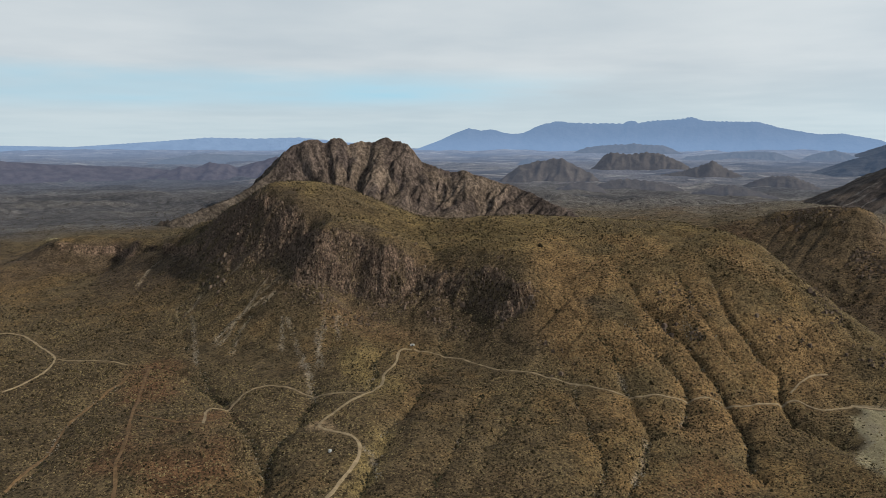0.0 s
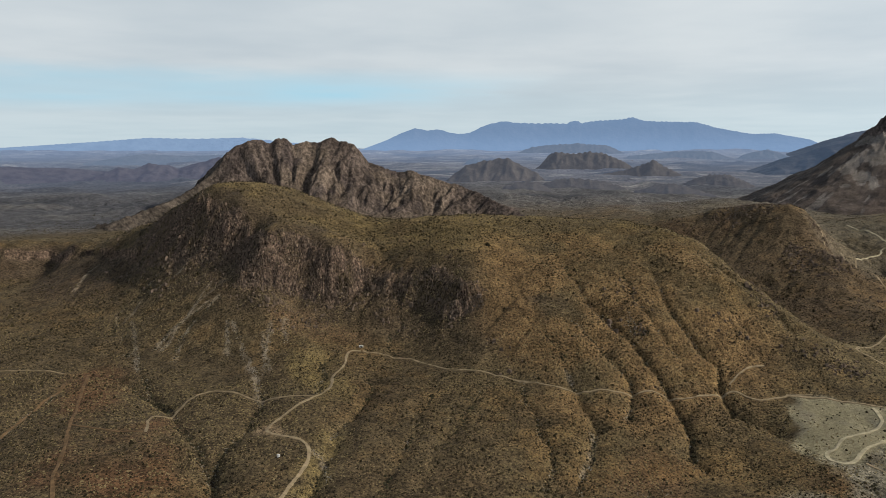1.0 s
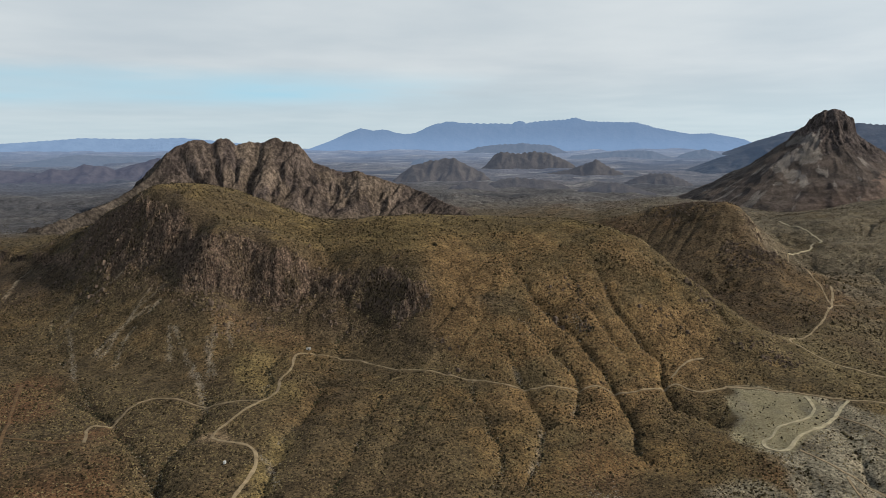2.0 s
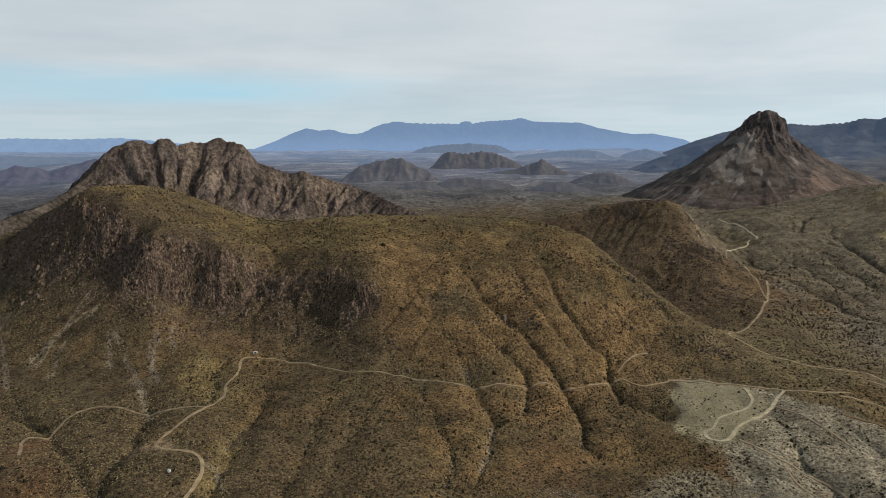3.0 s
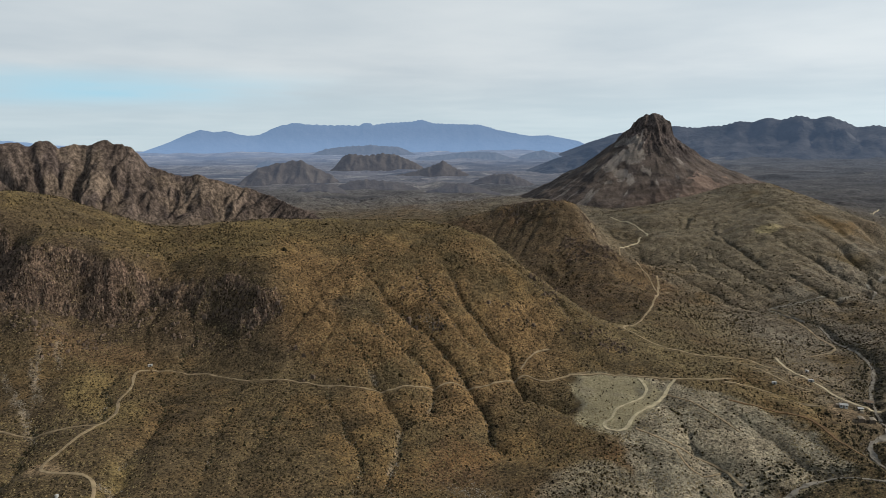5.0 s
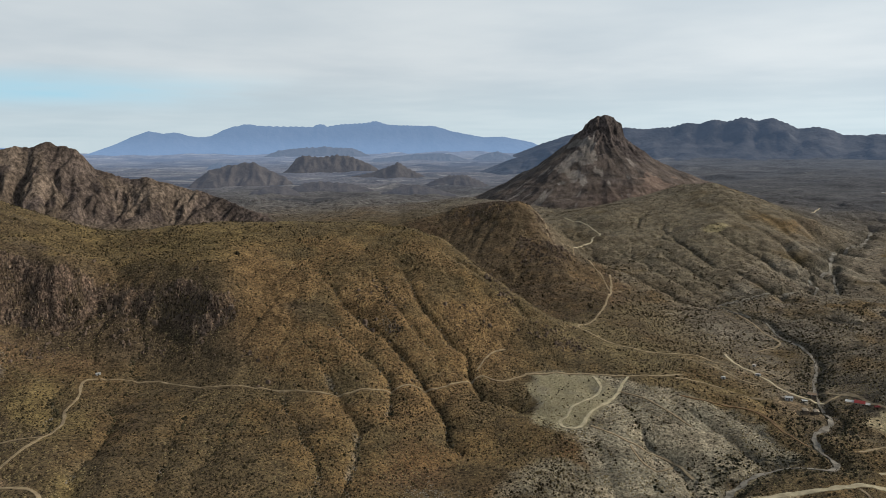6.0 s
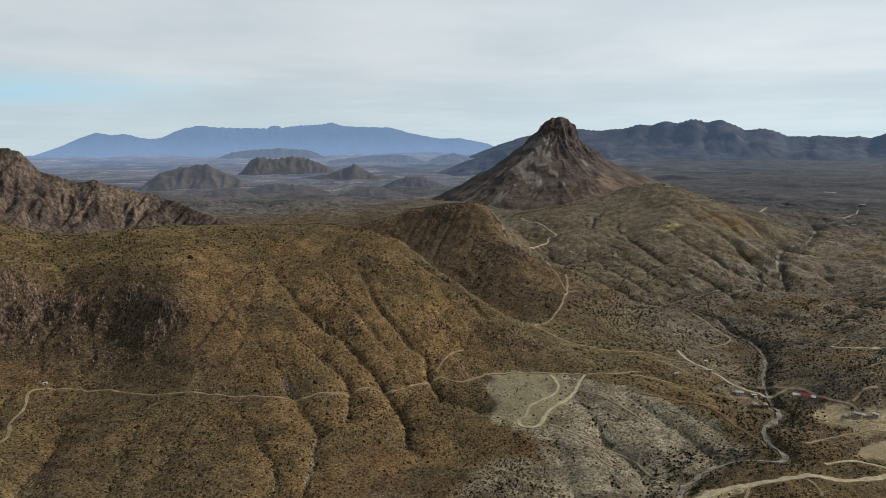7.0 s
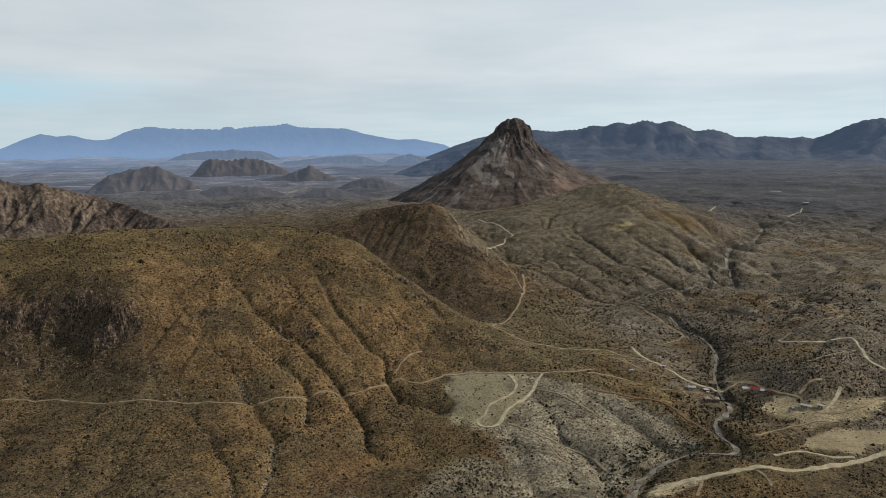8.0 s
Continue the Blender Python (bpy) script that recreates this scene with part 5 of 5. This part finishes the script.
loose("thicket", hx, hy, BIG, BIG_TRI, 0.35, rng.uniform(0.45, 1.25, len(hx)) * (1 - 0.35 * fade(600, 850, np.hypot(hx, hy))), 1.2, rng, M_THICKET, "dark mesquite thicket along the dry stream beds", "bushes")


def knob_rock(x, y):
    a = 1 - fade(0.6, 1.2, np.hypot((x - 478) / 62, (y - 893) / 40) + 0.3 * fbm(x, y, 25, 3, 351))
    b = 1 - fade(0.6, 1.2, np.hypot((x - 482) / 34, (y - 752) / 40) + 0.4 * fbm(x, y, 20, 3, 352))
    ledges = np.maximum(0.35 * a, 0.35 * b)
    for cx0, cy0, rx0, ry0, k in ((346, 493, 20, 14, 0.4), (318, 574, 9, 40, 0.3), (202, 540, 7, 12, 0.6), (495, 738, 16, 26, 0.5), (520, 822, 12, 26, 0.4)):
        ledges = np.maximum(ledges, k * (1 - fade(0.5, 1.1, np.hypot((x - cx0) / rx0, (y - cy0) / ry0) + 0.4 * fbm(x, y, 12, 3, 354))))
    return ledges


def rock_density(x, y):
    cl = sample(xs, ys, cliff, x, y)
    below = np.maximum(sample(xs, ys, cliff, x, y + 18), sample(xs, ys, cliff, x, y + 34))
    top = fade(0.3, 0.9, fbm(x, y, 45, 4, 361)) * fade(0.25, 0.4, sample(xs, ys, steep, x, y))
    return np.clip(0.35 * cl + 0.25 * below * fade(-0.2, 0.6, fbm(x, y, 16, 3, 362)) + knob_rock(x, y) + 0.12 * top, 0, 1) * (y > 480)


rx, ry, rng = scatter(150000, 37, -330, 620, 480, 960, rock_density)
loose("boulders", rx, ry, ROCK, ROCK_TRI, 0.3, rng.gamma(3.0, 0.34, len(rx)) + 0.3, 0.85, rng, M_STONE, "brown angular boulders below and on the cliffs", "boulders", 0.25)

# upright columns of the cliff face
px, py, rng = scatter(80000, 47, -270, 140, 560, 840, lambda x, y: 0.4 * fade(0.35, 0.8, sample(xs, ys, cliff, x, y)))
loose("cliff_columns", px, py, ROCK, ROCK_TRI, 0.25, rng.uniform(0.35, 0.85, len(px)), rng.uniform(3.0, 6.5, len(px)), rng, M_STONE, "jagged upright red-brown rock columns of the cliff", "cliff", 2.6)


def pale_density(x, y):
    fl = sample(xs, ys, FLOW, x, y)
    d = 0.5 * fade(1500, 6000, fl) * fade(0.0, 0.5, fbm(x, y, 45, 3, 371))
    d = np.maximum(d, 0.7 * (1 - fade(0.6, 1.1, np.hypot((x - 197) / 6, (y - 547) / 15) + 0.4 * fbm(x, y, 7, 3, 374))))
    d = np.maximum(d, 0.8 * (1 - fade(0.6, 1.1, np.hypot((x - 150) / 16, (y - 345) / 22) + 0.4 * fbm(x, y, 9, 3, 372))))
    d = np.maximum(d, 0.5 * (1 - fade(0.5, 1.0, near_wash(x, y))))
    d = np.maximum(d, 0.6 * (1 - fade(1.0, 3.0, gully_distance(x, y))) * fade(0.0, 0.4, fbm(x, y, 30, 3, 373)))
    for line in PALE_RILLS:
        d = np.maximum(d, 0.8 * (1 - fade(0.8, 3.0, line_distance(x, y, line)[0])))
    return d * (np.hypot(x, y) > 320)


qx, qy, rng = scatter(240000, 57, -330, 700, 150, 640, pale_density)
loose("pale_stones", qx, qy, ROCK, ROCK_TRI, 0.35, rng.uniform(0.25, 0.85, len(qx)), 0.6, rng, M_PALE_STONE, "pale washed stones in the gullies", "stones", 0.2)


# ---- ranch buildings and vehicles ----
def box(bm, x0, x1, y0, y1, z0, z1):
    v = [bm.verts.new(p) for p in ((x0, y0, z0), (x1, y0, z0), (x1, y1, z0), (x0, y1, z0), (x0, y0, z1), (x1, y0, z1), (x1, y1, z1), (x0, y1, z1))]
    for f in ((3, 2, 1, 0), (4, 5, 6, 7), (0, 1, 5, 4), (1, 2, 6, 5), (2, 3, 7, 6), (3, 0, 4, 7)):
        bm.faces.new([v[i] for i in f])


def box_part(name, mat, parent, x0, x1, y0, y1, z0, z1, label="", bevel=0.0):
    bm = bmesh.new()
    box(bm, x0, x1, y0, y1, z0, z1)
    if bevel:
        bmesh.ops.bevel(bm, geom=bm.edges[:], offset=bevel, segments=2, affect="EDGES")
    return part(name, bm, mat, parent, label)


def gable(bm, x0, x1, y0, y1, z, rise, over=0.35, thick=0.12):
    """A pitched roof with its ridge along x, as two tilted slabs with eaves."""
    ym = (y0 + y1) / 2
    for ya, yb in ((y0 - over, ym), (y1 + over, ym)):
        q = [(x0 - over, ya, z - over * 0.3), (x1 + over, ya, z - over * 0.3), (x1 + over, yb, z + rise), (x0 - over, yb, z + rise)]
        lo = [bm.verts.new(p) for p in q]
        hi = [bm.verts.new((p[0], p[1], p[2] + thick)) for p in q]
        bm.faces.new(lo), bm.faces.new(hi)
        for i in range(4):
            bm.faces.new((lo[i], lo[(i + 1) % 4], hi[(i + 1) % 4], hi[i]))
    bmesh.ops.recalc_face_normals(bm, faces=bm.faces[:])


def seams(bm, x0, x1, y0, y1, z, rise, over=0.35):
    """Standing ribs of a sheet-metal roof."""
    ym, x = (y0 + y1) / 2, x0
    while x <= x1:
        for ya in (y0 - over, y1 + over):
            a = [(x - 0.03, ya, z - over * 0.3 + 0.12), (x + 0.03, ya, z - over * 0.3 + 0.12), (x + 0.03, ym, z + rise + 0.12), (x - 0.03, ym, z + rise + 0.12)]
            lo = [bm.verts.new(p) for p in a]
            hi = [bm.verts.new((p[0], p[1], p[2] + 0.05)) for p in a]
            bm.faces.new(hi)
            bm.faces.new((lo[0], lo[3], hi[3], hi[0])), bm.faces.new((lo[1], lo[2], hi[2], hi[1]))
        x += 0.9


def stand(name, x, y, turn, label, category, group=""):
    e = new(name)
    zs = [float(height(np.array([x + a]), np.array([y + b]))[0]) for a in (-2, 0, 2) for b in (-2, 0, 2)]
    e.matrix_world = pose(x, y, sum(zs) / 9, 0, 0, turn)
    return tagged(e, label, category, group)


def opening(parent, name, x, y, z0, z1, w, mat, frame_mat, label):
    """A door or window in the wall that faces -y, with its frame proud of the wall."""
    o = box_part(name, mat, parent, x - w / 2, x + w / 2, y - 0.04, y + 0.05, z0, z1, label)
    bm = bmesh.new()
    for a, b, c, d in ((x - w / 2 - 0.1, x - w / 2, z0, z1 + 0.1), (x + w / 2, x + w / 2 + 0.1, z0, z1 + 0.1), (x - w / 2, x + w / 2, z1, z1 + 0.1)):
        box(bm, a, b, y - 0.08, y + 0.04, c, d)
    part(name + "_frame", bm, frame_mat, o)
    return o


def house(name, x, y, turn, length, depth, high, rise, wall_mat, roof_mat, label, roof_label, bays=3, category="house"):
    h = stand(name, x, y, turn, label, category)
    hl, hd = length / 2, depth / 2
    bm = bmesh.new()
    box(bm, -hl, hl, -hd, hd, -1.2, high)
    for sx in (-hl, hl):  # gable ends
        v = [bm.verts.new(p) for p in ((sx, -hd, high), (sx, hd, high), (sx, 0, high + rise))]
        bm.faces.new(v)
    part("wall", bm, wall_mat, h)
    bm = bmesh.new()
    gable(bm, -hl, hl, -hd, hd, high, rise)
    roof = part("roof", bm, roof_mat, h, roof_label)
    bm = bmesh.new()
    seams(bm, -hl, hl, -hd, hd, high, rise)
    part("roof_seam", bm, roof_mat, roof)
    for i in range(bays):
        cx = -hl + length * (i + 0.5) / bays
        if i == bays // 2:
            opening(h, "door", cx, -hd, 0, 2.05, 0.95, M_WOOD, M_WHITE_METAL, "weathered timber door")
        else:
            opening(h, "window", cx, -hd, 0.95, 1.95, 1.1, M_DARK, M_WHITE_METAL, "dark window pane")
    return h


def lean_to(parent, x0, x1, y0, y1, z, fall, mat, label):
    """A sloping sheet roof on posts."""
    bm = bmesh.new()
    q = [(x0, y0, z - fall), (x1, y0, z - fall), (x1, y1, z), (x0, y1, z)]
    lo, hi = [bm.verts.new(p) for p in q], [bm.verts.new((p[0], p[1], p[2] + 0.1)) for p in q]
    bm.faces.new(lo[::-1]), bm.faces.new(hi)
    for i in range(4):
        bm.faces.new((lo[i], lo[(i + 1) % 4], hi[(i + 1) % 4], hi[i]))
    part("lean_to_roof", bm, mat, parent, label)
    for px in (x0 + 0.15, (x0 + x1) / 2, x1 - 0.15):
        for py, pz in ((y0 + 0.15, z - fall + 0.02), (y1 - 0.15, z - 0.02)):
            box_part("post", M_WOOD, parent, px - 0.07, px + 0.07, py - 0.07, py + 0.07, -1.0, pz)


barn = house("barn", 479, 320, -56, 6.4, 5.6, 2.6, 1.1, M_STUCCO, M_RED_METAL, "stucco ranch house with red metal roof in the valley", "faded red sheet metal roof")
lean_to(barn, -9.2, -3.6, -1.8, 2.0, 2.4, 0.5, M_WHITE_METAL, "white sheet metal porch roof")
lean_to(barn, 3.6, 6.8, -2.2, 1.8, 2.4, 0.5, M_WHITE_METAL, "white sheet metal porch roof")
white_house = house("house", 441, 349, -40, 5.0, 3.6, 2.3, 0.7, M_WHITE_METAL, M_WHITE_METAL, "small white metal house above the creek", "white metal roof")
lean_to(white_house, -4.8, -2.7, -1.3, 1.3, 2.2, 0.3, M_TAN_METAL, "rusty tan porch roof")
house("shed", 434, 329, 55, 5.0, 3.2, 2.2, 0.5, M_WOOD, M_TAN_METAL, "timber shed with tan metal roof beside the creek", "tan rusty metal roof", 2, "shed")
house("shed", 440, 325, 50, 5.0, 3.0, 2.2, 0.5, M_WOOD, M_TAN_METAL, "timber shed with pale rusty roof beside the creek", "tan rusty metal roof", 2, "shed")
house("cabin", 466, 349, -48, 6.0, 4.5, 2.4, 0.9, M_WOOD, M_STUCCO, "dark timber cabin among mesquite by the creek", "brown roof")
yard_barn = house("barn", 476, 278, -72, 4.4, 3.4, 2.2, 0.6, M_TAN_METAL, M_WHITE_METAL, "metal workshop with white roof in a bare yard", "white sheet metal roof", 3, "barn")
lean_to(yard_barn, 2.5, 4.6, -1.4, 1.4, 2.3, 0.4, M_WHITE_METAL, "white sheet metal carport roof")
lean_to(yard_barn, -4.2, -2.5, -1.4, 1.2, 2.3, 0.4, M_TAN_METAL, "tan sheet metal carport roof")
house("shed", 483, 270, -80, 4.0, 3.0, 2.1, 0.4, M_TAN_METAL, M_WHITE_METAL, "small metal shed with white roof in the yard", "white metal roof", 2, "shed")
house("shed", 449, 342, -35, 3.2, 2.6, 2.1, 0.4, M_WOOD, M_WHITE_METAL, "little timber shed with pale roof by the creek", "pale metal roof", 2, "shed")
house("barn", 1861, 1218, -56, 28.0, 9.0, 3.6, 1.5, M_TAN_METAL, M_WHITE_METAL, "long far barn with white metal roof on the plain", "white sheet metal roof", 5, "barn")
house("house", 1610, 974, -50, 12.0, 7.0, 3.0, 1.2, M_STUCCO, M_WHITE_METAL, "far white-roofed ranch house on the plain", "white metal roof")


def wheel(parent, x, y, radius, width):
    bm = bmesh.new()
    bmesh.ops.create_cone(bm, cap_ends=True, segments=16, radius1=radius, radius2=radius, depth=width, matrix=Matrix.Translation((x, y, radius)) @ Matrix.Rotation(math.pi / 2, 4, "X"))
    t = part("wheel", bm, M_TYRE, parent)
    bm = bmesh.new()
    bmesh.ops.create_cone(bm, cap_ends=True, segments=12, radius1=radius * 0.55, radius2=radius * 0.5, depth=width + 0.04, matrix=Matrix.Translation((x, y, radius)) @ Matrix.Rotation(math.pi / 2, 4, "X"))
    part("rim", bm, M_WHITE_METAL, t)


def trailer(x, y, turn, length, high, label):
    t = stand("trailer", x, y, turn, label, "trailer")
    hl = length / 2
    box_part("body", M_WHITE_METAL, t, -hl, hl, -1.15, 1.15, 0.55, 0.55 + high, "white painted metal body", 0.12)
    box_part("door", M_DARK, t, -0.3, 0.4, -1.19, -1.13, 0.65, 0.5 + high * 0.9)
    box_part("window", M_DARK, t, -hl + 0.6, -hl + 1.6, -1.19, -1.13, 0.4 + high * 0.55, 0.4 + high * 0.9)
    box_part("hitch", M_WOOD, t, hl, hl + 0.9, -0.08, 0.08, 0.4, 0.52)
    for wx in (-0.5, 0.4):
        for wy in (-1.05, 1.05):
            wheel(t, wx, wy, 0.36, 0.24)
    return t


trailer(-26, 580, 4, 3.6, 1.4, "white travel trailer parked beside the dirt track")
trailer(421, 393, -30, 3.2, 1.6, "small white box trailer on a straw-coloured bank")
trailer(459, 393, -42, 4.2, 1.5, "white trailer parked beside the valley road")
trailer(478, 414, -60, 2.6, 1.4, "small white trailer among shrubs near the wash")


def pickup(x, y, turn, mat, label):
    p = stand("pickup", x, y, turn, label, "pickup truck")
    bm = bmesh.new()
    box(bm, -2.6, 2.6, -0.9, 0.9, 0.5, 1.0)
    bmesh.ops.bevel(bm, geom=bm.edges[:], offset=0.1, segments=2, affect="EDGES")
    part("body", bm, mat, p)
    bm = bmesh.new()
    lo = [bm.verts.new(q) for q in ((-0.5, -0.85, 1.0), (1.4, -0.85, 1.0), (1.4, 0.85, 1.0), (-0.5, 0.85, 1.0))]
    hi = [bm.verts.new(q) for q in ((-0.3, -0.7, 1.65), (0.8, -0.7, 1.65), (0.8, 0.7, 1.65), (-0.3, 0.7, 1.65))]
    bm.faces.new(hi)
    for i in range(4):
        bm.faces.new((lo[i], lo[(i + 1) % 4], hi[(i + 1) % 4], hi[i]))
    cab = part("cab", bm, mat, p)
    box_part("windscreen", M_DARK, cab, 0.95, 1.25, -0.7, 0.7, 1.1, 1.4)
    for a, b, c, d in ((-2.6, -0.5, -0.9, -0.8), (-2.6, -0.5, 0.8, 0.9), (-2.6, -2.5, -0.8, 0.8)):
        box_part("bed_side", mat, p, a, b, c, d, 1.0, 1.25)
    for wx in (-1.6, 1.7):
        for wy in (-0.82, 0.82):
            wheel(p, wx, wy, 0.38, 0.26)
    return p


pickup(480, 307, -20, M_RED_METAL, "red pickup truck parked beside the ranch house")
pickup(470, 283, 35, M_WHITE_METAL, "white pickup truck parked in the bare yard")


def water_tank(x, y, radius, high, mat, label):
    t = stand("water_tank", x, y, 0, label, "water tank")
    bm = bmesh.new()
    bmesh.ops.create_cone(bm, cap_ends=True, segments=24, radius1=radius, radius2=radius, depth=high + 0.6, matrix=Matrix.Translation((0, 0, high / 2 - 0.3)))
    part("tank", bm, mat, t)
    bm = bmesh.new()
    bmesh.ops.create_cone(bm, cap_ends=True, segments=24, radius1=radius + 0.06, radius2=0.25, depth=0.35, matrix=Matrix.Translation((0, 0, high + 0.17)))
    part("lid", bm, mat, t)


water_tank(-66, 388, 0.9, 1.2, M_WHITE_METAL, "small white water tank standing on gravel")
water_tank(446, 338, 1.3, 1.8, M_TAN_METAL, "tan metal water tank beside the cabins")
